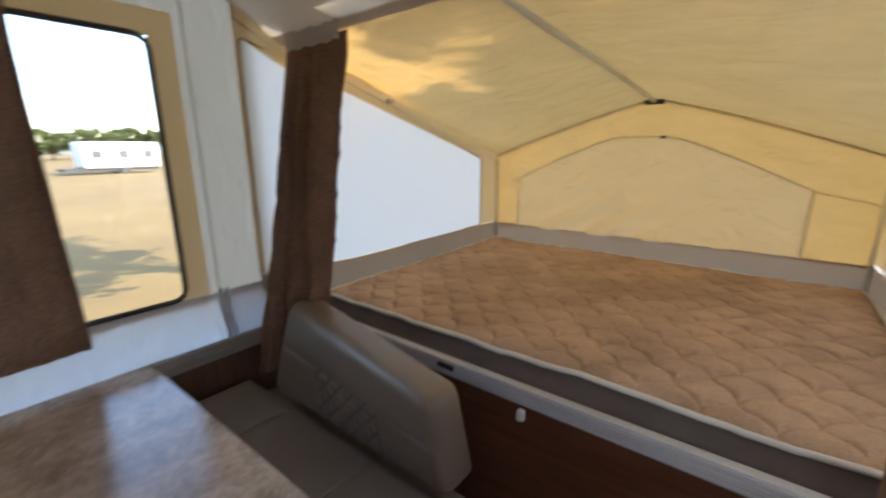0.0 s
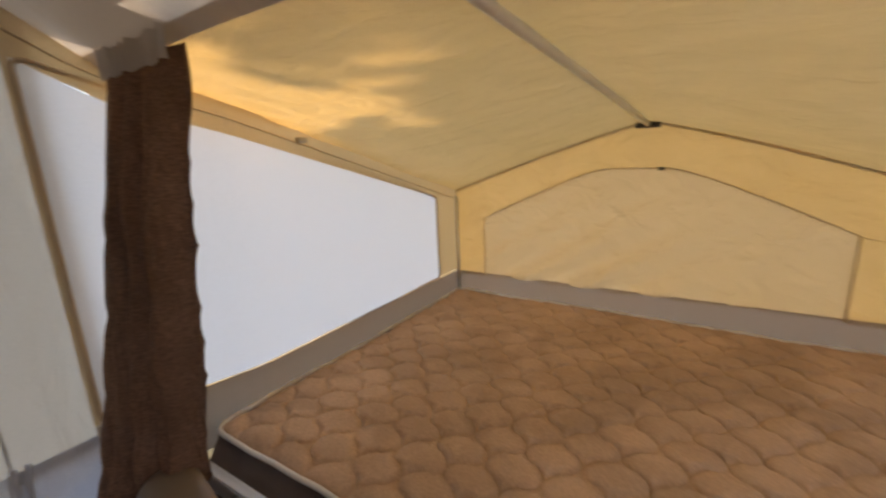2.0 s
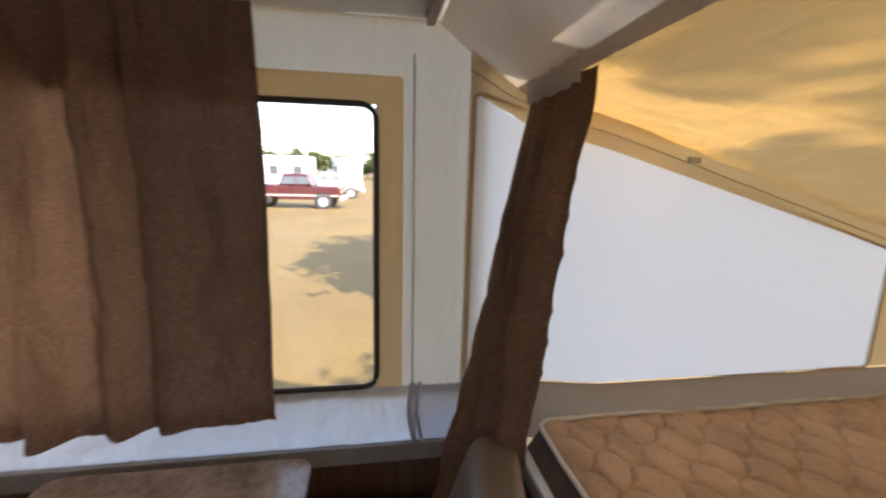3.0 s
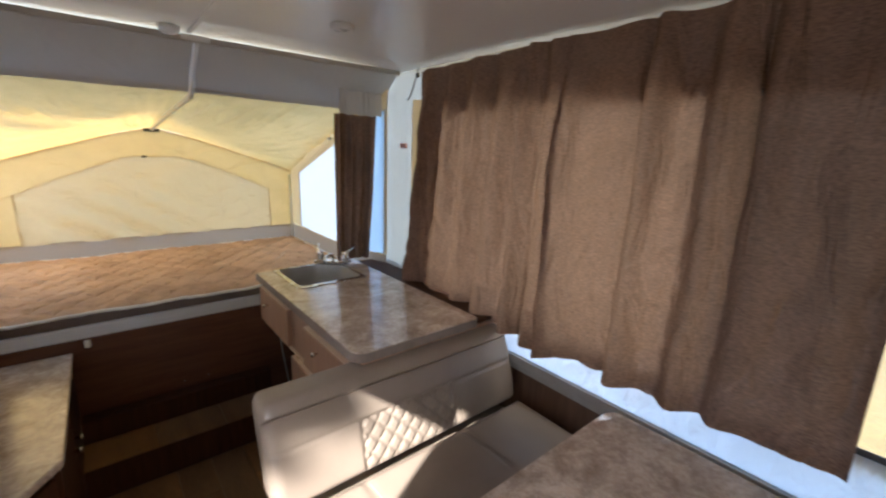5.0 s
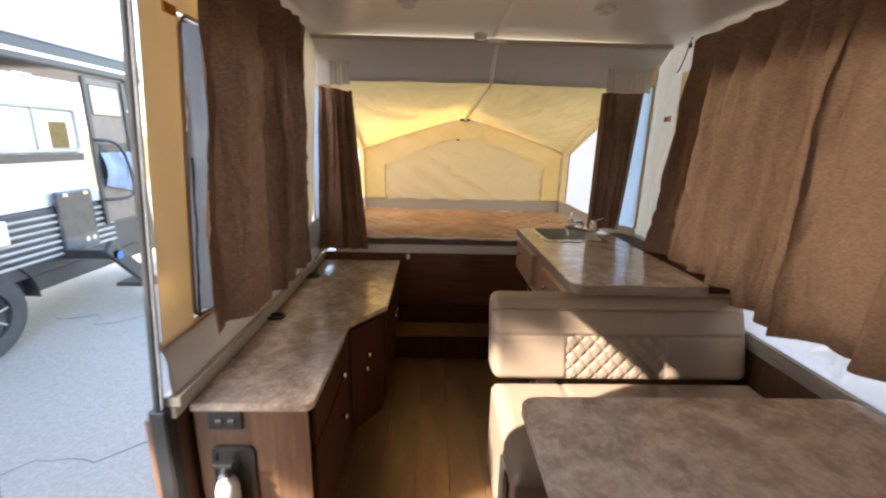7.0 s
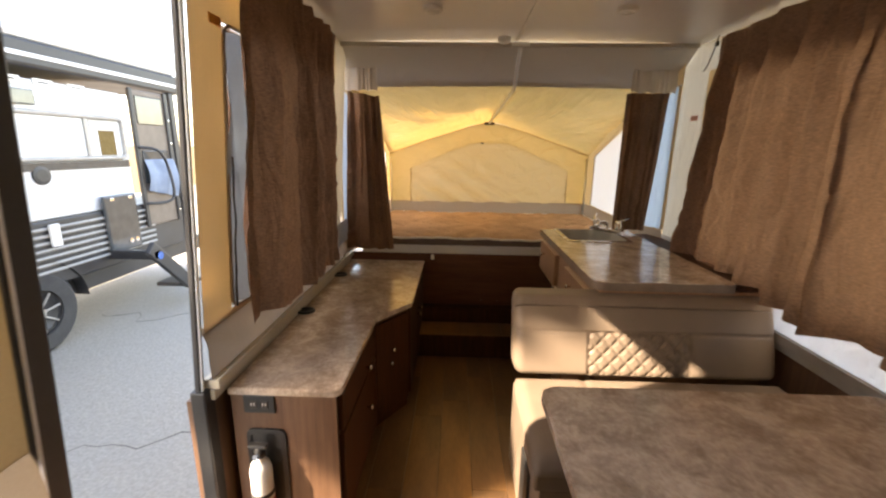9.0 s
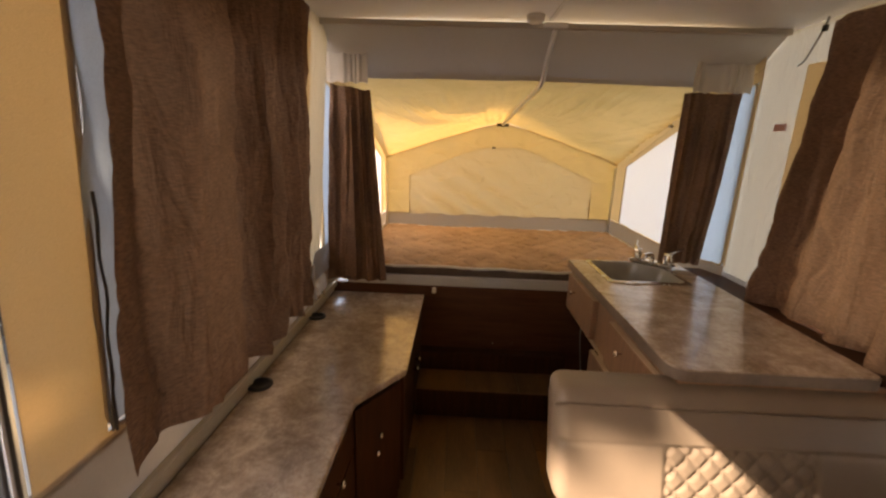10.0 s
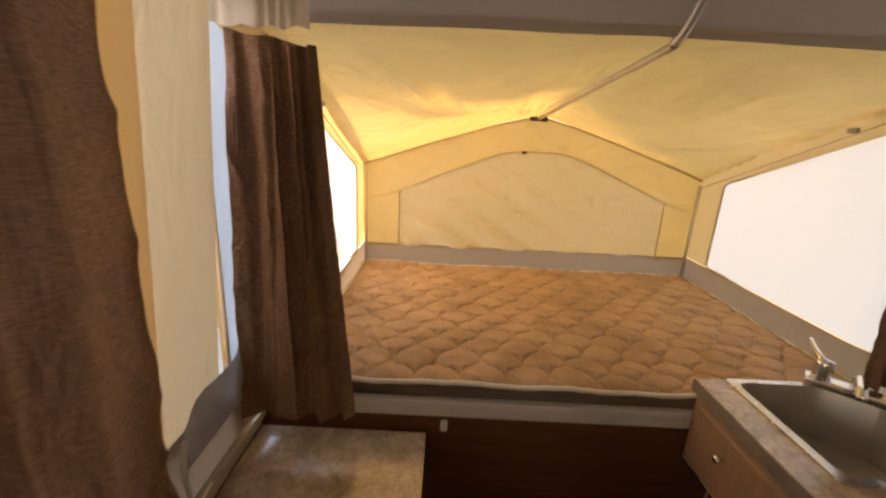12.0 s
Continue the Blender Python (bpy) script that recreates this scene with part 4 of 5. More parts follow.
def dinette_table():
    t = thing("dinette_table", (0.45, 0.23, 0), "stone-patterned laminate dinette table", "table")
    out = rounded([(-0.046, -0.12), (0.955, -0.12), (0.955, 0.585), (-0.046, 0.585)], 0.06, 8)
    part("tabletop", prism(out, 0.728, 0.755, 0.004), STONE, t, "mottled grey-brown laminate top")
    part("leg", lathe([(0.09, 0.0), (0.09, 0.012), (0.035, 0.03), (0.03, 0.06), (0.03, 0.70), (0.07, 0.715), (0.07, 0.728)], (0.45, 0.235, 0)), ALU, t, "metal pedestal leg", smooth=True)
    return t


dinette_table()


# ---- sink cabinet ----
def knob(x, y, z, axis, sgn, parent):
    return part("knob", lathe([(0.005, 0), (0.005, sgn * 0.012), (0.011, sgn * 0.016), (0.013, sgn * 0.022), (0.009, sgn * 0.028), (0.001, sgn * 0.029)], (x, y, z), axis, 14), CHROME, parent, "round chrome knob", smooth=True)


def cabinet_door(x, y0, y1, z0, z1, parent, name="door", knob_at=None):
    d = part(name, boxed(x - 0.030, x - 0.001, y0, y1, z0, z1, bevel=0.005, seg=3), CABINET, parent, "brown wood slab " + name)
    # highlight on the slab's top edge, painted as a thin pale strip
    part("edge_band", boxed(x - 0.027, x - 0.003, y0 + 0.006, y1 - 0.006, z1 + 0.0002, z1 + 0.0016), EDGE_PALE, d, "pale strip for the light on the top edge")
    if knob_at:
        knob(x - 0.030, knob_at[0], knob_at[1], "x", -1, d)
    return d


def sink_cabinet():
    c = thing("sink_cabinet", (0.7, 1.8, 0), "brown wood sink cabinet with drawers and chrome knobs", "cabinet")
    part("body", boxed(0.335, WX - 0.01, 1.235, 1.945, 0, 0.70), CABINET, c)
    part("sink_box", boxed(0.335, WX - 0.01, 1.946, YB - 0.005, 0.588, 0.70), CABINET, c)
    # the bay's shade is put into this back's near-black colour
    part("bay_back", boxed(0.64, WX - 0.01, 1.946, YB - 0.005, 0, 0.587), WOOD, c, "bay back in near-black wood, for the shade inside")
    for a, b, y0, y1 in ((0.335, 0.385, 1.235, YB - 0.005), (0.386, WX - 0.01, 1.235, 2.02), (0.81, WX - 0.01, 2.021, YB - 0.005)):
        part("top_rail", boxed(a, b, y0, y1, 0.7005, 0.8415), CABINET, c)
    cabinet_door(0.335, 1.955, 2.405, 0.612, 0.808, c, "drawer", (2.25, 0.745))
    cabinet_door(0.335, 1.32, 1.75, 0.605, 0.798, c, "drawer", (1.578, 0.737))
    part("front_lip", boxed(0.322, 0.334, 1.24, 2.44, 0.588, 0.598, bevel=0.002), EDGE_PALE, c, "pale wood lip under the drawers")
    for a, b, k in ((1.625, 1.93, 1.68), (1.30, 1.61, 1.56)):
        cabinet_door(0.335, a, b, 0.10, 0.575, c, "door", (k, 0.50))
    part("drain_cable", tube(smooth_path([(0.42, 2.40, 0.59), (0.41, 2.405, 0.45), (0.425, 2.40, 0.28), (0.46, 2.39, 0.01)], 6), 0.004, 8), TRACK, c, "thin grey cable in the open bay", smooth=True)
    for y in (2.355, 2.06, 1.86, 1.60):
        part("catch", boxed(0.314, 0.3215, y - 0.022, y + 0.022, 0.589, 0.597, bevel=0.002), CHROME, c, "small bright catch")
    return c


sink_cabinet()
SX0, SX1, SY0, SY1 = 0.395, 0.80, 2.03, 2.44


def worktop():
    w = thing("worktop", (0.65, 1.8, 0.845), "stone-patterned laminate worktop on the sink cabinet", "worktop")
    z0, z1 = 0.842, 0.88
    bm = prism(rounded([(0.305, 1.222), (0.92, 1.222), (0.92, SY0 + 0.02), (0.305, SY0 + 0.02)], [0.065, 0.03, 0, 0], 8), z0, z1)
    part("top", bm, STONE, w)
    for a, b, c, d in ((0.305, SX0 + 0.02, SY0 + 0.02, 2.44), (SX1 - 0.02, 0.92, SY0 + 0.02, 2.44), (SX0 + 0.02, SX1 - 0.02, SY1 - 0.02, 2.44)):
        part("sink_surround", boxed(a, b, c, d, z0, z1), STONE, w)
    line = [(0.305, 2.44)] + rounded([(0.305, 2.0), (0.305, 1.222), (0.92, 1.222), (0.92, 1.4)], [0, 0.065, 0.03, 0], 8)
    cx, cy = 0.61, 1.83

    def band(u, v):
        k = u * (len(line) - 1)
        i = min(int(k), len(line) - 2)
        x, y = lerp(line[i][0], line[i + 1][0], k - i), lerp(line[i][1], line[i + 1][1], k - i)
        return (x + 0.003 * (1 if x > cx else -1), y + (0.003 if y > cy else -0.003), lerp(0.840, 0.8765, v))
    # strip colour includes the edge's shade
    part("edge_strip", sheet(band, len(line) - 1, 2), EDGE, w, "laminate edge with shade in its darker colour", smooth=True)
    return w


worktop()
part("trim_wall_ledge", boxed(0.93, WX - 0.01, 1.235, 2.44, 0.845, 0.862, bevel=0.003), WOOD, label="dark wood ledge between worktop and canvas", kind="structure", category="ledge")


def sink():
    s = thing("kitchen_sink", (0.62, 2.23, 0.88), "small rectangular steel sink set in the worktop", "sink")
    bm = bmesh.new()
    o = rounded([(SX0, SY0), (SX1, SY0), (SX1, SY1 - 0.05), (SX1 - 0.05, SY1), (SX0, SY1)], 0.02)
    ix0, ix1 = SX0 + 0.022, SX1 - 0.022
    i = rounded([(ix0, SY0 + 0.022), (ix1, SY0 + 0.022), (ix1, SY1 - 0.14), (ix1 - 0.12, SY1 - 0.022), (ix0, SY1 - 0.022)], 0.035)
    f = rounded([(ix0 + 0.03, SY0 + 0.05), (ix1 - 0.03, SY0 + 0.05), (ix1 - 0.03, SY1 - 0.16), (ix1 - 0.14, SY1 - 0.05), (ix0 + 0.03, SY1 - 0.05)], 0.035)
    rings = [[bm.verts.new((x, y, z)) for x, y in ring] for ring, z in ((o, 0.8805), (o, 0.886), (i, 0.888))]
    for a, b in zip(rings, rings[1:]):
        for k in range(len(a)):
            bm.faces.new((a[k], a[(k + 1) % len(a)], b[(k + 1) % len(a)], b[k]))
    part("rim", bm, STEEL, s, "bright steel rim", smooth=False)
    bm = bmesh.new()
    rings = [[bm.verts.new((x, y, z)) for x, y in ring] for ring, z in ((i, 0.8875), (f, 0.735))]
    a, b = rings
    for k in range(len(a)):
        bm.faces.new((a[k], a[(k + 1) % len(a)], b[(k + 1) % len(a)], b[k]))
    bm.faces.new(b)
    bmesh.ops.bevel(bm, geom=[e for e in bm.edges if all(v.co.z < 0.75 for v in e.verts)], offset=0.012, segments=3, affect="EDGES")
    part("basin", bm, BASIN, s, "grey steel basin")
    part("drain", lathe([(0.03, 0.7365), (0.03, 0.740), (0.022, 0.741), (0.018, 0.737), (0.001, 0.737)], ((ix0 + ix1) / 2, 2.23, 0), "z", 20), CHROME, s, smooth=True)
    return s


sink()


def tap():
    """Two-handle tap set across the sink's far corner."""
    z = 0.888
    t = thing("kitchen_tap", (0.745, 2.385, z), "chrome two-handle tap on the sink corner", "tap")
    m = pose(0.752, 2.388, z, 0, 0, -42) @ Matrix.Scale(1.18, 4)

    def at(bm):
        bmesh.ops.transform(bm, matrix=m, verts=bm.verts[:])
        return bm
    part("base_plate", at(boxed(-0.10, 0.10, -0.024, 0.024, 0, 0.016, bevel=0.007)), CHROME, t)
    for k in (-1, 1):
        part("valve", at(lathe([(0.023, 0.012), (0.019, 0.026), (0.023, 0.040), (0.017, 0.054), (0.020, 0.064), (0.001, 0.070)], (k * 0.068, 0, 0), "z", 16)), CHROME, t, smooth=True)
        part("lever", at(tube(smooth_path([(k * 0.068, 0, 0.060), (k * 0.085, 0.02, 0.070), (k * 0.105, 0.085, 0.082)], 4), [0.008] * 5 + [0.006] * 4, 8)), CHROME, t, "chrome lever handle", smooth=True)
    part("spout", at(tube(smooth_path([(0, 0, 0.01), (0, 0, 0.035), (0, -0.03, 0.052), (0, -0.10, 0.058), (0, -0.13, 0.045)], 6), 0.011, 12)), CHROME, t, smooth=True)
    return t


tap()


# ---- low counter ----
def low_counter():
    c = thing("low_cabinet", (-0.9, 1.6, 0), "dark wood low cabinet run with drawers", "cabinet")
    out = [(-1.075, 0.735), (-0.71, 0.735), (-0.71, 1.365), (-0.565, 1.585), (-0.565, 2.455), (-1.075, 2.455)]
    # low shade is part of the wood colour here
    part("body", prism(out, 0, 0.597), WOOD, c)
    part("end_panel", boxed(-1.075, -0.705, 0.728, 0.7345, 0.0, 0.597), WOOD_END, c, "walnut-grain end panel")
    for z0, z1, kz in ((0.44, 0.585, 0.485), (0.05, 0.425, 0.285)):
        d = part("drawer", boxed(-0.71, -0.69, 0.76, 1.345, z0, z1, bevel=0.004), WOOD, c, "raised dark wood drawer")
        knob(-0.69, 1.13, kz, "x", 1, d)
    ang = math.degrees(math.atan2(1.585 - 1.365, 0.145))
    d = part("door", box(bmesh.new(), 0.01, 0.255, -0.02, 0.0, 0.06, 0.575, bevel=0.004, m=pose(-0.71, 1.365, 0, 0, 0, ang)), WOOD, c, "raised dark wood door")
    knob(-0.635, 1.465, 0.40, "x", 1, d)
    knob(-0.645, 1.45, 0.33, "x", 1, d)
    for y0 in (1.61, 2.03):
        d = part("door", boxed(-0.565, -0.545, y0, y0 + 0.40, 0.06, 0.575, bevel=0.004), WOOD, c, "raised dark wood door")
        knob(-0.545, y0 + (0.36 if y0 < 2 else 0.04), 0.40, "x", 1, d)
    w = thing("worktop", (-0.85, 1.6, 0.597), "stone-patterned laminate top on the low cabinet", "worktop")
    out = rounded([(-1.08, 0.722), (-0.687, 0.722), (-0.687, 1.362), (-0.533, 1.582), (-0.533, 2.45), (-1.08, 2.45)], [0, 0.04, 0.01, 0.01, 0, 0])
    part("top", prism(out, 0.598, 0.623, 0.003), STONE, w)
    for y in (1.42, 2.05):
        part("cable_grommet", lathe([(0.045, 0.0), (0.044, 0.007), (0.034, 0.009), (0.030, 0.0015), (0.001, 0.001)], (-1.055, y, 0.6235), "z", 20), BLACK, w, "black plastic cable grommet", smooth=True)
    return c


low_counter()


def outlet():
    o = thing("power_outlet", (-0.99, 0.728, 0.50), "black double power outlet on the cabinet end", "outlet")
    part("plate", boxed(-1.028, -0.918, 0.720, 0.7275, 0.529, 0.597, bevel=0.003), BLACK, o)
    for x in (-0.993, -0.953):
        part("socket", boxed(x - 0.014, x + 0.014, 0.7165, 0.7205, 0.547, 0.579, bevel=0.002), DARK_TRIM, o)
        for dx in (-0.005, 0.005):
            part("slot", boxed(x + dx - 0.0012, x + dx + 0.0012, 0.7155, 0.717, 0.561, 0.571), WHITE, o)


outlet()


def extinguisher():
    n = thing("extinguisher_holder", (-1.02, 0.728, 0.1), "black recessed holder in the cabinet end", "holder")
    cx, y = -0.948, 0.727
    o = rounded([(cx - 0.08, 0.08), (cx + 0.06, 0.08), (cx + 0.06, 0.465), (cx - 0.08, 0.465)], 0.03)
    bm = bmesh.new()
    i = rounded([(cx - 0.065, 0.095), (cx + 0.045, 0.095), (cx + 0.045, 0.45), (cx - 0.065, 0.45)], 0.025)
    for ring, nxt in ((( o, y), (o, y - 0.008)), ((o, y - 0.008), (i, y - 0.010)), ((i, y - 0.010), (i, y - 0.002))):
        a = [bm.verts.new((p[0], ring[1], p[1])) for p in ring[0]]
        b = [bm.verts.new((p[0], nxt[1], p[1])) for p in nxt[0]]
        for k in range(len(a)):
            bm.faces.new((a[k], a[(k + 1) % len(a)], b[(k + 1) % len(a)], b[k]))
    bm.faces.new(b)
    part("tray", bm, BLACK, n)
    e = thing("fire_extinguisher", (cx - 0.01, y - 0.04, 0.09), "small white fire extinguisher with a black strap", "extinguisher")
    c = (cx - 0.02, y - 0.045, 0.035)
    part("cylinder", lathe([(0.001, 0.085), (0.03, 0.087), (0.037, 0.10), (0.037, 0.30), (0.030, 0.325), (0.014, 0.34), (0.014, 0.352)], c), WHITE, e, smooth=True)
    part("valve", lathe([(0.018, 0.350), (0.018, 0.375), (0.012, 0.38), (0.012, 0.39)], c), BLACK, e, smooth=True)
    part("lever", boxed(c[0] - 0.035, c[0] + 0.03, c[1] - 0.012, c[1] + 0.012, 0.42, 0.435, bevel=0.004), BLACK, e, "black squeeze lever")
    part("gauge", lathe([(0.014, 0), (0.014, -0.008), (0.001, -0.009)], (c[0], c[1] - 0.016, 0.397), "y", 14), CHROME, e)
    part("strap", lathe([(0.0385, 0.200), (0.0395, 0.202), (0.0395, 0.214), (0.0385, 0.216)], c), BLACK, e)
    part("label", lathe([(0.0374, 0.165), (0.0376, 0.166), (0.0376, 0.180), (0.0374, 0.181)], c), LABEL_RED, e, "red and white printed label")


extinguisher()


# ---- step, ceiling lamps, door post ----
step = thing("step_box", (0, 2.3, 0), "low plank-topped step below the bunk", "step")
# step well's shade is carried by the near-black wood
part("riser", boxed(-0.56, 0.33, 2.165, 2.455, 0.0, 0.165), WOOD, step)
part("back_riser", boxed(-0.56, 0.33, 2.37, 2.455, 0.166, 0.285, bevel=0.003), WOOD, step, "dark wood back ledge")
for i in range(3):
    part("tread_plank", boxed(-0.56 + i * 0.297, -0.56 + (i + 1) * 0.297 - 0.002, 2.155, 2.369, 0.1655, 0.173, bevel=0.0015, seg=1), PLANK, step)


def ceiling_lamp(x, y):
    l = thing("ceiling_lamp", (x, y, TOP), "small round recessed ceiling lamp, unlit", "lamp", "ceiling lamps")
    part("bezel", lathe([(0.045, 0.012), (0.046, -0.004), (0.042, -0.010), (0.034, -0.011), (0.034, 0.0)], (x, y, TOP), "z", 28), WHITE, l, smooth=True)
    part("lens", lathe([(0.034, -0.004), (0.02, -0.009), (0.001, -0.010)], (x, y, TOP), "z", 24), LAMP, l, "frosted lens", smooth=True)


for lx in (-0.43, 0.446):
    ceiling_lamp(lx, 1.563)
part("trim_ceiling_joint", boxed(0.022, 0.040, -0.50, 2.16, TOP + 0.007, TOP + 0.0125, bevel=0.001), WHITE, label="narrow white joint strip along the roof panel", kind="structure", category="trim")
strap = thing("tie_strap", (WX - 0.02, 1.97, 2.0), "thin grey elastic tie hanging at the canvas corner", "strap")
part("cord", tube(smooth_path([(WX - 0.03, 1.965, 2.048), (WX - 0.035, 1.972, 2.01), (WX - 0.03, 2.01, 1.955), (WX - 0.03, 2.044, 1.902), (WX - 0.028, 2.077, 1.886)], 6), 0.0045, 8), TRACK, strap, smooth=True)
part("hook", boxed(WX - 0.040, WX - 0.026, 1.958, 1.980, 1.995, 2.02, bevel=0.004), DARK_TRIM, strap, "dark plastic hook")
sensor = part("smoke_sensor", lathe([(0.04, 0.0), (0.038, -0.02), (0.025, -0.03), (0.001, -0.031)], (-0.05, 2.08, TOP + 0.008), "z", 20), WHITE, label="small white round sensor on the ceiling edge", category="sensor", smooth=True)


def door_frame():
    d = thing("door_1", (-WX, 0.38, 0), "open camper doorway with a black metal frame", "doorway", kind="structure")
    for y0, y1, nm in ((0.625, 0.665, "post"), (0.114, 0.190, "post")):
        part(nm, boxed(-WX - 0.012, -WX + 0.006, y0 + 0.006, y1 - 0.006, 0.66, 1.88, bevel=0.004), PAINT_BLACK, d, "black metal door post")
        part("edge_strip", boxed(-WX + 0.0065, -WX + 0.012, y0 + 0.012, y0 + 0.018, 0.66, 1.88, bevel=0.001), ALU, d)
        part("lower_post", boxed(-WX - 0.03, -WX + 0.02, y0 + 0.004, y1 + 0.02, -0.05, 0.658, bevel=0.006), BLACK, d, "black lower door post")
    part("sill", boxed(-WX - 0.06, -WX + 0.02, 0.19, 0.62, -0.05, -0.002, bevel=0.004), ALU, d)
    return d


door_frame()

# the canvas on the door side leans inwards towards the roof
for ob in [o for o in scene.objects if o.type == "MESH"]:
    top_ob = ob.parent or ob
    if top_ob.name in ("wall_west", "wall_west_door_side", "wall_west_over_door", "window_2", "door_1") or (ob.name.startswith("curtain") and ob.data.vertices[0].co.x < -1.0 and 0.5 < ob.data.vertices[0].co.y < 1.5):
        for v in ob.data.vertices:
            if v.co.z > 0.68:
                v.co.x += 0.072 * (v.co.z - 0.68)

part("orange_tab", boxed(-1.036, -1.031, 0.775, 0.835, 1.785, 1.812, bevel=0.001), material("orange_webbing", (0.55, 0.20, 0.03), (0.68, 0.28, 0.05), 0.7, fine=300), label="small orange webbing tab at the window head", category="tab")

# small printed tag on the canvas by the sink
part("printed_tag", boxed(WX - 0.022, WX - 0.018, 2.08, 2.15, 1.615, 1.645), PINK, label="small faded red printed tag on the canvas", category="tag")

# ---- outside ----
ground = part("ground", boxed(-600, 600, -600, 600, GROUND - 0.5, GROUND), SAND, label="dry sandy ground", kind="structure", category="ground")
lot = part("pavement", boxed(-14, -0.9, -12, 22, GROUND, GROUND + 0.006), ASPHALT, label="grey asphalt lot with cracks", kind="structure", category="pavement")

rng0 = random.Random(3)
for y0, x0, x1 in ((1.9, -4.2, -1.3), (4.1, -4.6, -1.8)):
    pts = [(lerp(x0, x1, i / 30), y0 + 0.5 * noise.noise(Vector((i * 0.21, y0, 0))) + rng0.uniform(-0.05, 0.05), GROUND + 0.006) for i in range(31)]
    part("crack", tube(pts, [0.0015 + 0.004 * rng0.random() for _ in pts], 5), CRACK, lot, "dark crack in the asphalt")


def wheel(parent, x, y, z, r, w, sgn):
    t = part("wheel", lathe([(r * 0.55, 0), (r * 0.9, 0), (r, w * 0.15), (r, w * 0.85), (r * 0.9, w), (r * 0.55, w)], (x, y, z), "x", 32, True), RUBBER, parent, "black tyre", smooth=False)
    part("rim", lathe([(r * 0.545, w * 0.1), (r * 0.54, w * 0.92), (r * 0.47, w * 0.8), (r * 0.2, w * 0.75), (0.001, w * 0.8)], (x, y, z), "x", 24), PAINT_BLACK, t, "black alloy rim", smooth=True)
    for k in range(8):
        a = k * math.tau / 8
        part("spoke", tube([(x + w * 0.86, y + math.cos(a) * r * 0.15, z + math.sin(a) * r * 0.15), (x + w * 0.92, y + math.cos(a + 0.12) * r * 0.51, z + math.sin(a + 0.12) * r * 0.51)], r * 0.024, 6), TRACK, t)
    part("hub", lathe([(r * 0.16, w * 0.8), (r * 0.14, w * 0.95), (0.001, w * 0.97)], (x, y, z), "x", 14), TRACK, t)
    return t


def neighbour_trailer():
    X = -4.3
    t = thing("travel_trailer", (X - 1, 2.5, GROUND), "white and black pop-up trailer parked on the asphalt", "trailer")
    y0, y1 = -3.0, 5.5
    part("lower_body", boxed(X - 2.0, X, y0, y1, 0.05, 0.70, bevel=0.02), PAINT_BLACK, t, "black ribbed lower body")
    for i in range(7):
        z = 0.20 + i * 0.07
        part("body_rib", tube([(X + 0.004, y0, z), (X + 0.004, y1 - 0.75, z)], 0.016, 6), TRACK, t)
    part("upper_body", boxed(X - 1.96, X - 0.03, y0 + 0.05, 4.55, 0.70, 2.02, bevel=0.02), PAINT_WHITE, t, "white upper wall")
    part("roof_frame", boxed(X - 2.0, X + 0.03, y0 - 0.05, y1 + 0.15, 2.12, 2.36, bevel=0.03), PAINT_BLACK, t, "dark roof edge")
    part("roof_rail", boxed(X + 0.031, X + 0.045, y0, y1 + 0.1, 2.20, 2.24, bevel=0.004), ALU, t)
    part("roof", boxed(X - 2.0, X + 0.0, y0, y1 + 0.1, 2.361, 2.50, bevel=0.05), PAINT_WHITE, t)
    for a, b, cut in ((3.16, 4.48, 3.98), (0.6, 2.2, 1.4)):
        ring = rounded([(a, 1.28), (b, 1.28), (b, 1.72), (a, 1.72)], 0.07, 6)
        w = part("window", tube([(X - 0.018, y, z) for y, z in ring], 0.026, 8, closed=True), TRACK, t, "grey rounded window frame", smooth=True)
        part("mullion", boxed(X - 0.03, X - 0.004, cut - 0.02, cut + 0.02, 1.28, 1.72, bevel=0.004), TRACK, w)
        # white paint on both panes stands in for reflected sky
        part("pane", boxed(X - 0.029, X - 0.024, a, cut - 0.02, 1.285, 1.715), PAINT_WHITE, w, "white pane, sky reflection put into its colour")
        part("pane", boxed(X - 0.029, X - 0.024, cut + 0.02, b, 1.285, 1.715), PAINT_WHITE, w, "white pane, sky reflection put into its colour")
        part("blind", boxed(X - 0.023, X - 0.019, cut + 0.05, b - 0.04, 1.58, 1.69), TRACK, w, "grey window blind")
        for k in range(4):
            part("blind_slat", boxed(X - 0.019, X - 0.014, cut + 0.05, b - 0.04, 1.588 + k * 0.026, 1.600 + k * 0.026), PAINT_WHITE, w)
        part("window_curtain", boxed(X - 0.023, X - 0.020, cut + 0.16, b - 0.12, 1.31, 1.578), SAND, w, "tan curtain edge")
    part("belt_strip", boxed(X - 0.029, X - 0.015, y0 + 0.1, 4.52, 1.17, 1.25, bevel=0.004), DARK_GLASS, t, "dark belt stripe")
    part("side_marker", boxed(X - 0.029, X + 0.01, 3.02, 3.46, 1.78, 1.92, bevel=0.012), DARK_GLASS, t, "dark marker panel")
    for y in (3.18, 3.50, 3.86):
        part("vent_plate", boxed(X - 0.029, X - 0.016, y, y + 0.20, 1.97, 2.03, bevel=0.004), WHITE, t)
        part("vent_slot", boxed(X - 0.0155, X - 0.012, y + 0.04, y + 0.15, 1.992, 2.006), PAINT_BLACK, t)
    part("access_box", boxed(X + 0.001, X + 0.05, 3.98, 4.45, 0.20, 0.86, bevel=0.02), DARK_GLASS, t, "dark storage hatch")
    for dy in (4.27, 4.36):
        part("hatch_lock", lathe([(0.03, 0.05), (0.03, 0.06), (0.001, 0.062)], (X, dy, 0.30), "x", 14), CHROME, t)
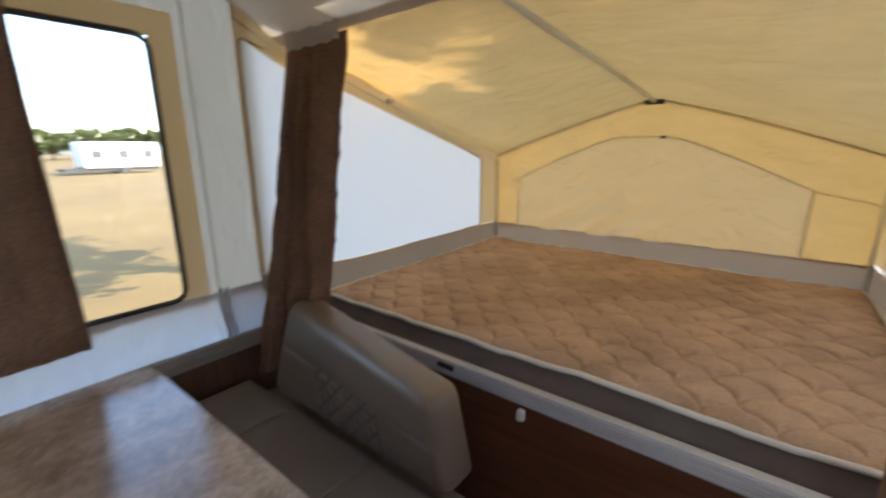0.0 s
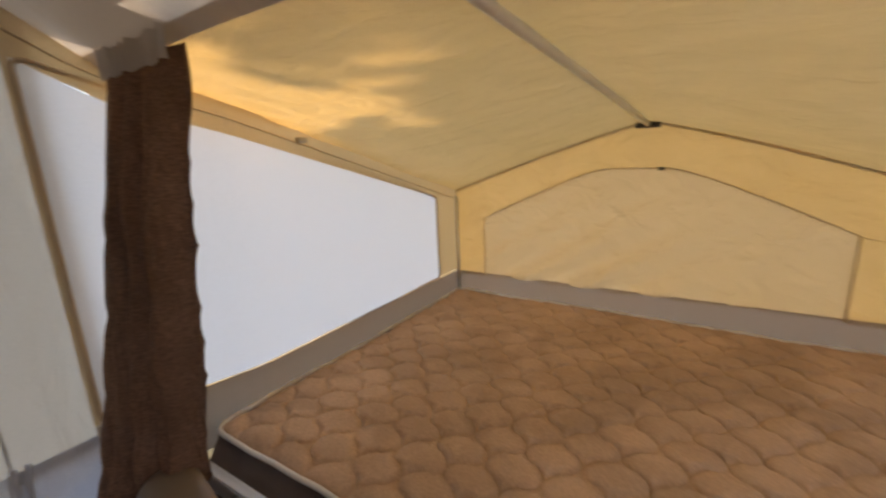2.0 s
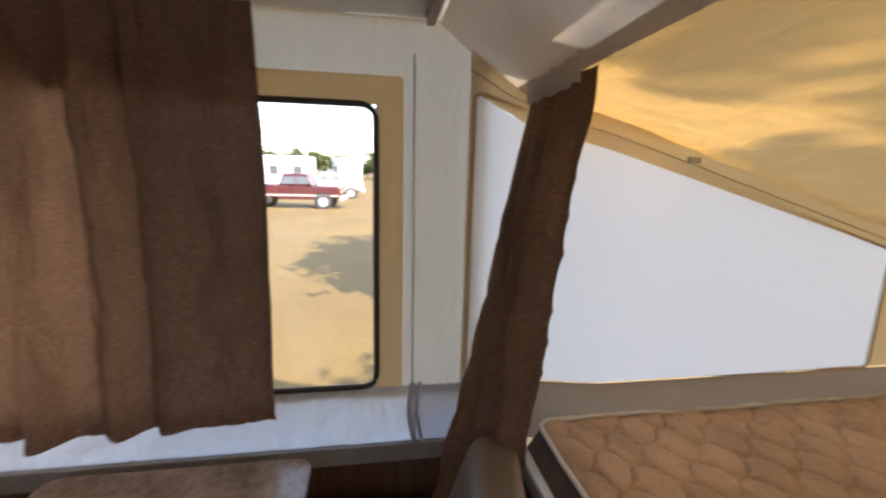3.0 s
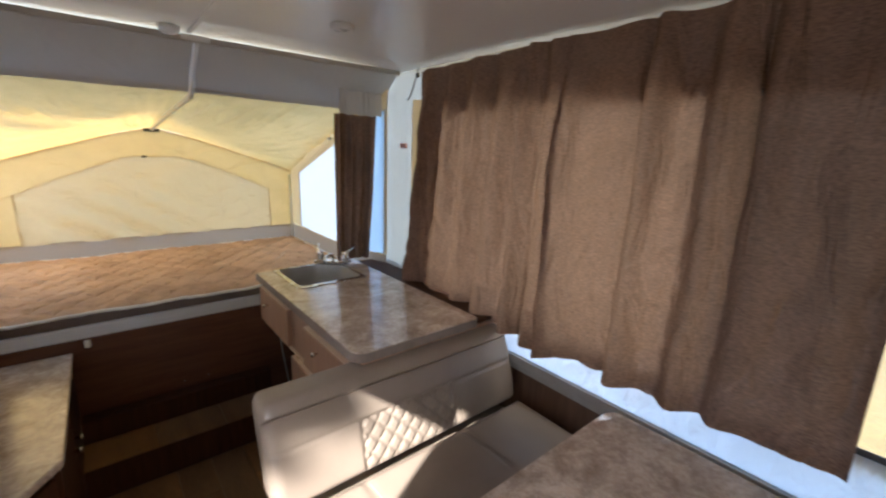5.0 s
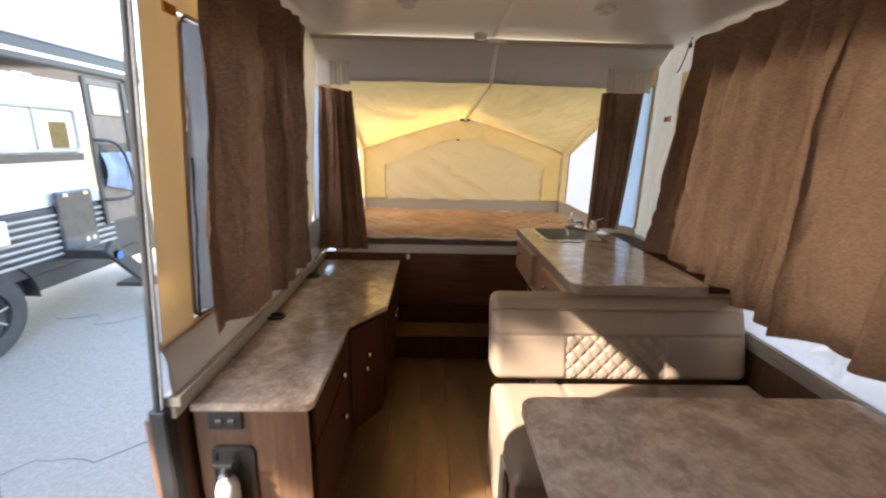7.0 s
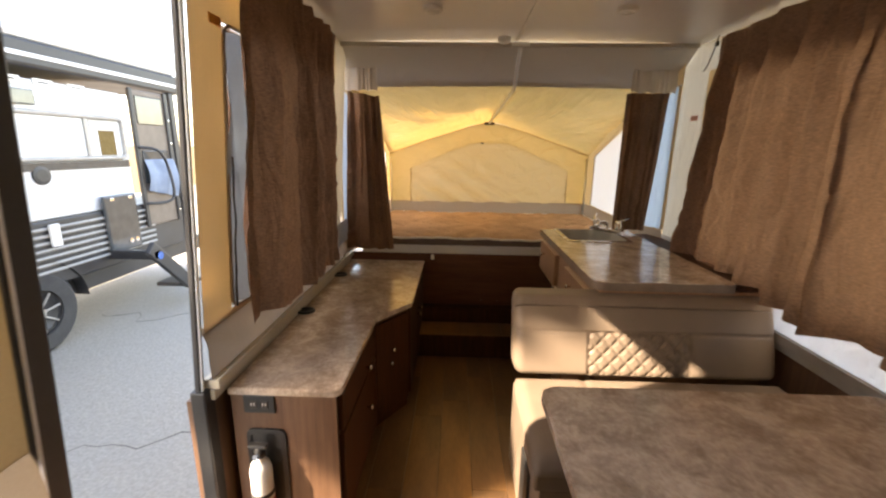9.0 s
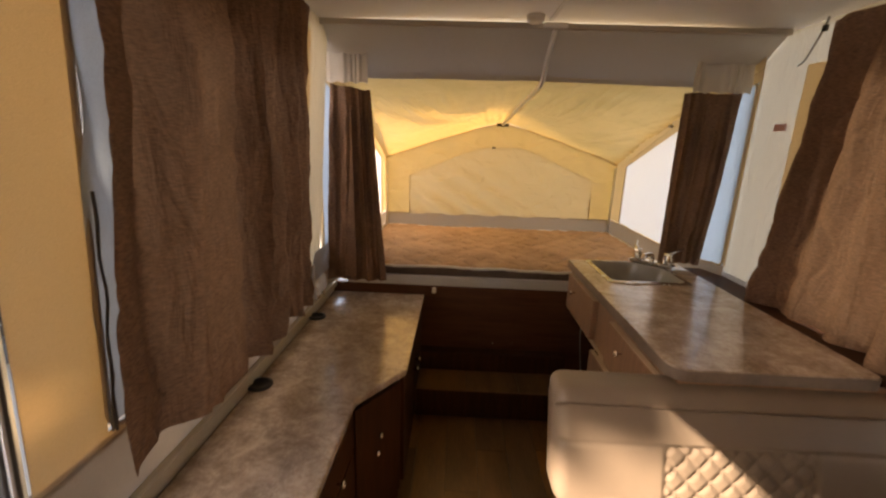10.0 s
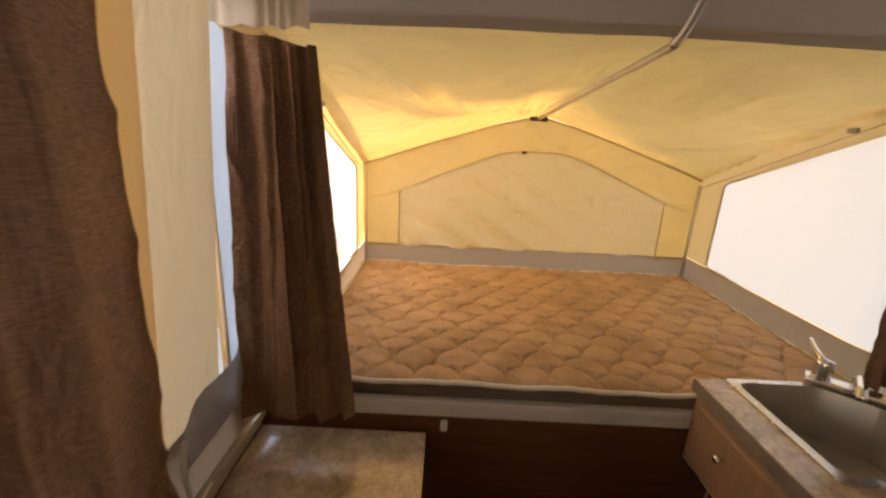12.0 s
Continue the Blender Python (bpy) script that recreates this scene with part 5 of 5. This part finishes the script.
    part("filler_cap", lathe([(0.09, -0.03), (0.09, -0.012), (0.06, -0.006), (0.001, -0.006)], (X, 3.40, 1.13), "x", 20), PAINT_BLACK, t, "round black cap")
    part("outlet_box", boxed(X + 0.02, X + 0.05, 3.31, 3.41, 0.44, 0.66, bevel=0.006), WHITE, t, "white outlet box")
    part("door_panel", boxed(X - 0.02, X + 0.02, 4.62, 5.25, 0.40, 2.10, bevel=0.03), material("brown_panel", (0.13, 0.10, 0.08), (0.2, 0.16, 0.13), 0.5), t, "brown open door panel")
    part("door_edge", boxed(X + 0.021, X + 0.045, 4.60, 4.66, 0.40, 2.10, bevel=0.01), PAINT_BLACK, t, "black door edge")
    part("door_edge", boxed(X + 0.021, X + 0.045, 5.20, 5.27, 0.40, 2.10, bevel=0.01), PAINT_BLACK, t, "black door edge")
    part("door_window", boxed(X + 0.021, X + 0.03, 4.70, 5.16, 1.68, 2.02, bevel=0.01), DARK_GLASS, t)
    part("door_window", boxed(X + 0.021, X + 0.03, 4.70, 5.16, 0.95, 1.36, bevel=0.01), DARK_GLASS, t)
    for z in (0.55, 0.85, 1.15, 1.45, 1.75):
        part("stud", lathe([(0.014, 0.046), (0.014, 0.052), (0.001, 0.054)], (X, 5.235, z), "x", 10), CHROME, t)
    for y in (4.08, 4.35):
        part("hatch_hinge", boxed(X + 0.051, X + 0.062, y - 0.03, y + 0.03, 0.80, 0.835, bevel=0.004), CHROME, t)
    part("grab_handle", tube(smooth_path([(X + 0.04, 4.62, 1.40), (X + 0.14, 4.85, 1.35), (X + 0.14, 5.0, 1.05), (X + 0.14, 4.98, 0.72), (X + 0.04, 4.62, 0.70)], 6), 0.018, 8), PAINT_BLACK, t, smooth=True)
    part("corner_post", boxed(X - 0.06, X + 0.02, 5.35, 5.45, 0.05, 2.12, bevel=0.01), PAINT_BLACK, t)
    part("chassis", boxed(X - 1.8, X - 0.12, y0, y1 + 0.4, -0.16, 0.05, bevel=0.02), PAINT_BLACK, t)
    part("step_arm", box(bmesh.new(), -0.03, 0.03, -0.44, 0.44, -0.08, 0.08, bevel=0.012, m=pose(-3.8, 4.27, -0.02, -45, 0, 0)), PAINT_BLACK, t, "black folding step arm")
    part("step_bracket", boxed(X - 0.05, -3.77, 3.98, 4.08, 0.14, 0.24, bevel=0.01), PAINT_BLACK, t)
    part("step_tread", boxed(-4.2, -3.77, 4.50, 4.80, -0.36, -0.31, bevel=0.01), PAINT_BLACK, t, "black metal step tread")
    part("step_mark", lathe([(0.045, 0.03), (0.045, 0.036), (0.001, 0.037)], (-3.8, 4.08, 0.17), "x", 14), material("blue_dot", (0.03, 0.12, 0.4), (0.04, 0.16, 0.5), 0.4, bump=0), t, "blue round mark")
    part("door_cloth", sheet(lambda u, v: (X + 0.05 + 0.05 * math.sin(v * 3) + 0.02 * math.sin(u * 14), lerp(4.68, 5.2, u), lerp(1.25, 0.86, v) - 0.12 * u * v), 20, 10), material("blue_cloth", (0.20, 0.26, 0.36), (0.30, 0.36, 0.46), 0.8), t, "pale blue cloth hanging under the door window", smooth=True)
    part("fender", sheet(lambda u, v: (X + 0.02 - 0.28 * v, 3.09 + math.cos(math.pi * u) * 0.53, -0.16 + math.sin(math.pi * u) * 0.49), 20, 3), PAINT_BLACK, t, "black wheel arch")
    wheel(t, X - 0.25, 3.09, GROUND + 0.425, 0.415, 0.26, 1)
    return t


neighbour_trailer()


def pickup(x, y, ang, paint, label):
    m = pose(x, y, GROUND, 0, 0, ang)
    t = thing("pickup_truck", (x, y, GROUND), label, "truck")
    t.matrix_world = m
    bpy.context.view_layer.update()
    def loc(bm):
        bmesh.ops.transform(bm, matrix=m, verts=bm.verts[:])
        return bm
    bm = boxed(-2.75, -0.72, -0.95, 0.95, 0.62, 1.30, bevel=0.05)
    box(bm, -0.74, 1.22, -0.95, 0.95, 0.52, 1.28, bevel=0.05)
    box(bm, 1.20, 2.72, -0.93, 0.93, 0.62, 1.26, bevel=0.10)
    part("body", loc(bm), paint, t, "painted body")
    bm = boxed(-0.72, 1.22, -0.86, 0.86, 1.26, 1.94, bevel=0.09)
    for v in bm.verts:
        k = max(0, (v.co.z - 1.28) / 0.66)
        v.co.x = lerp(v.co.x, v.co.x * 0.70 + 0.06, k)
        v.co.y *= 1 - 0.10 * k
    part("cab", loc(bm), paint, t)
    for a, b in ((-0.60, 0.16), (0.24, 1.02)):
        bm = boxed(a, b, -0.872, 0.872, 1.34, 1.78, bevel=0.03)
        for v in bm.verts:
            k = max(0, (v.co.z - 1.28) / 0.66)
            v.co.x = lerp(v.co.x, v.co.x * 0.72 + 0.06, k)
            v.co.y *= 1 - 0.10 * k
        part("window", loc(bm), DARK_GLASS, t, "dark side glass")
    part("bed_liner", loc(boxed(-2.62, -0.80, -0.82, 0.82, 1.296, 1.306)), BLACK, t, "black truck bed")
    part("side_stripe", loc(boxed(-2.6, 2.6, -0.957, 0.957, 0.70, 0.80, bevel=0.004)), TRACK, t, "grey lower side stripe")
    part("bumper", loc(boxed(2.66, 2.86, -0.93, 0.93, 0.48, 0.74, bevel=0.05)), ALU, t)
    part("bumper", loc(boxed(-2.90, -2.72, -0.90, 0.90, 0.50, 0.70, bevel=0.04)), ALU, t)
    for sy in (-0.70, 0.70):
        part("headlight", loc(boxed(2.69, 2.735, sy - 0.16, sy + 0.16, 0.92, 1.10, bevel=0.015)), LAMP, t, "clear headlight")
        part("mirror", loc(boxed(0.98, 1.12, math.copysign(1.05, sy) - 0.09, math.copysign(1.05, sy) + 0.09, 1.34, 1.50, bevel=0.02)), BLACK, t)
        for sx in (-1.75, 1.75):
            part("wheel_arch", loc(lathe([(0.40, -0.012), (0.50, -0.012), (0.50, 0.012), (0.40, 0.012)], (sx, math.copysign(0.955, sy), 0.42), "y", 24, True)), BLACK, t, "black wheel arch")
    for sx in (-1.75, 1.75):
        for sy in (-0.98, 0.74):
            w = part("wheel", loc(lathe([(0.2, 0), (0.36, 0.0), (0.41, 0.04), (0.41, 0.20), (0.36, 0.24), (0.2, 0.24)], (sx, sy, 0.40), "y", 20, True)), RUBBER, t)
            part("rim", loc(lathe([(0.24, -0.01), (0.24, 0.25), (0.001, 0.25)], (sx, sy, 0.40), "y", 16)), ALU, w)
    return t


pickup(25.0, 4.2, -94, PAINT_RED, "dark red pickup truck parked on the dry field")
pickup(34.0, 3.4, -80, PAINT_WHITE, "white pickup truck parked on the dry field")


def caravan(x, y, ang, lx, h):
    m = pose(x, y, GROUND, 0, 0, ang)
    t = thing("caravan", (x, y, GROUND), "white caravan parked on the dry field", "caravan", "far caravans")
    t.matrix_world = m
    bpy.context.view_layer.update()
    def loc(bm):
        bmesh.ops.transform(bm, matrix=m, verts=bm.verts[:])
        return bm
    part("body", loc(boxed(-lx / 2, lx / 2, -1.2, 1.2, 0.5, h, bevel=0.15)), PAINT_WHITE, t)
    for i in range(3):
        w = lerp(-lx / 2 + 0.5, lx / 2 - 1.3, i / 2)
        for sy in (-1.21, 1.20):
            part("window", loc(boxed(w, w + 0.8, sy, sy + 0.01, h * 0.5, h * 0.74)), DARK_GLASS, t)
    part("chassis", loc(boxed(-lx / 2, lx / 2 + 1.2, -0.9, 0.9, 0.25, 0.5)), PAINT_BLACK, t)
    for sy in (-1.15, 0.95):
        part("wheel", loc(lathe([(0.1, 0), (0.33, 0), (0.33, 0.2), (0.1, 0.2)], (0, sy, 0.33), "y", 18)), RUBBER, t)
    return t


caravan(40, 8.2, 80, 6.0, 3.3)
caravan(46, 2.6, 12, 5.0, 3.4)
caravan(44, -11.5, 95, 5.5, 2.6)
caravan(38, 14.5, 85, 7.0, 3.2)


def tree(x, y, h, spread, clumps, leaves, seed, label, size=0.16, mid=0.72):
    rng = random.Random(seed)
    t = thing("tree", (x, y, GROUND), label, "tree")
    base = Vector((x, y, GROUND))
    bm = tube([base, base + Vector((0.05, 0.03, h * 0.25)), base + Vector((0.1, 0.1, h * 0.5)), base + Vector((0.05, 0.2, h * 0.8))], [h * 0.035, h * 0.028, h * 0.02, h * 0.008], 10)
    tips = []
    for i in range(9):
        a, z = rng.uniform(0, math.tau), h * rng.uniform(0.3, 0.65)
        tip = base + Vector((math.cos(a) * spread * rng.uniform(0.5, 0.95), math.sin(a) * spread * rng.uniform(0.5, 0.95), z + h * rng.uniform(0.1, 0.3)))
        st = base + Vector((0.08, 0.1, z))
        tube([st, st.lerp(tip, 0.5) + Vector((0, 0, h * 0.04)), tip], [h * 0.012, h * 0.008, h * 0.003], 6, bm)
        tips.append(tip)
    part("trunk", bm, BARK, t, "rough brown trunk and limbs", smooth=True)
    verts, faces = [], []
    for c in range(clumps):
        ctr = rng.choice(tips).lerp(base + Vector((0, 0, h * mid)), rng.random() ** 1.6) + Vector((rng.gauss(0, spread * 0.16), rng.gauss(0, spread * 0.16), rng.gauss(0, h * 0.06)))
        rad = spread * rng.uniform(0.10, 0.2)
        for k in range(leaves):
            p = ctr + Vector((rng.gauss(0, 1), rng.gauss(0, 1), rng.gauss(0, 0.7))) * rad * 0.6
            d = Vector((rng.gauss(0, 1), rng.gauss(0, 1), rng.gauss(0, 1))).normalized()
            u = d.orthogonal().normalized()
            s = size * rng.uniform(0.6, 1.3)
            n = len(verts)
            verts += [p - d * s, p + u * s * 0.4, p + d * s, p - u * s * 0.4]
            faces.append((n, n + 1, n + 2, n + 3))
    me = bpy.data.meshes.new("crown")
    me.from_pydata(verts, [], faces)
    me.materials.append(LEAF)
    cr = new("crown", me)
    cr.parent = t
    cr.matrix_parent_inverse = t.matrix_world.inverted()
    return t


tree(-3.9, -4.45, 7.2, 2.1, 58, 68, 4, "leafy shade tree beside the camper")
tree(3.5, -4.5, 8.2, 2.4, 74, 72, 9, "leafy shade tree on the field side")
# out of view; added to shade the north tent and the west curtain
tree(-7.9, -1.45, 12.0, 1.75, 60, 78, 5, "unseen tall tree added behind the trailer for shade")
for i in range(30):
    a = -0.60 + i * 0.036
    r = 96 + 26 * random.random()
    tree(r * math.cos(a), r * math.sin(a), 4.6 + 3.4 * random.random(), 4.4, 40, 26, 20 + i, "distant bushy green tree at the field edge", 0.5, 0.42)


def hills():
    def fn(u, v):
        a = lerp(-1.5, 1.0, u)
        r = lerp(260, 420, v)
        hgt = 9 + 10 * noise.noise(Vector((a * 3, 0, 0))) + 5 * noise.noise(Vector((a * 11, 1, 0)))
        return (r * math.cos(a), r * math.sin(a), GROUND - 1 + max(2, hgt) * math.sin(min(1, v * 2) * math.pi / 2))
    part("backdrop", sheet(fn, 80, 6), HILL, label="low hazy wooded hills on the horizon", kind="structure", category="hills", smooth=True)


hills()

# ---- floor planks ----
rng = random.Random(7)
PW, PL = 0.152, 0.92
shared = {}
y_end = 2.16
cols = int(2 * WX / PW) + 1
for i in range(cols):
    xa, xb = -WX + i * PW, min(WX, -WX + (i + 1) * PW)
    if xb - xa < 0.02:
        continue
    y = YA - rng.uniform(0.05, PL)
    while y < y_end:
        ya, yb = max(YA, y), min(y_end, y + PL)
        y += PL
        if yb - ya < 0.02:
            continue
        key = (round(xb - xa, 4), round(yb - ya, 4))
        if key not in shared:
            bm = boxed(0, key[0] - 0.0012, 0, key[1] - 0.0012, -0.008, 0.0, bevel=0.0008, seg=1)
            me = bpy.data.meshes.new("plank")
            bm.to_mesh(me)
            bm.free()
            me.materials.append(PLANK)
            shared[key] = me
        ob = new("plank", shared[key])
        ob.parent = floor
        ob.location = (xa, ya, 0)
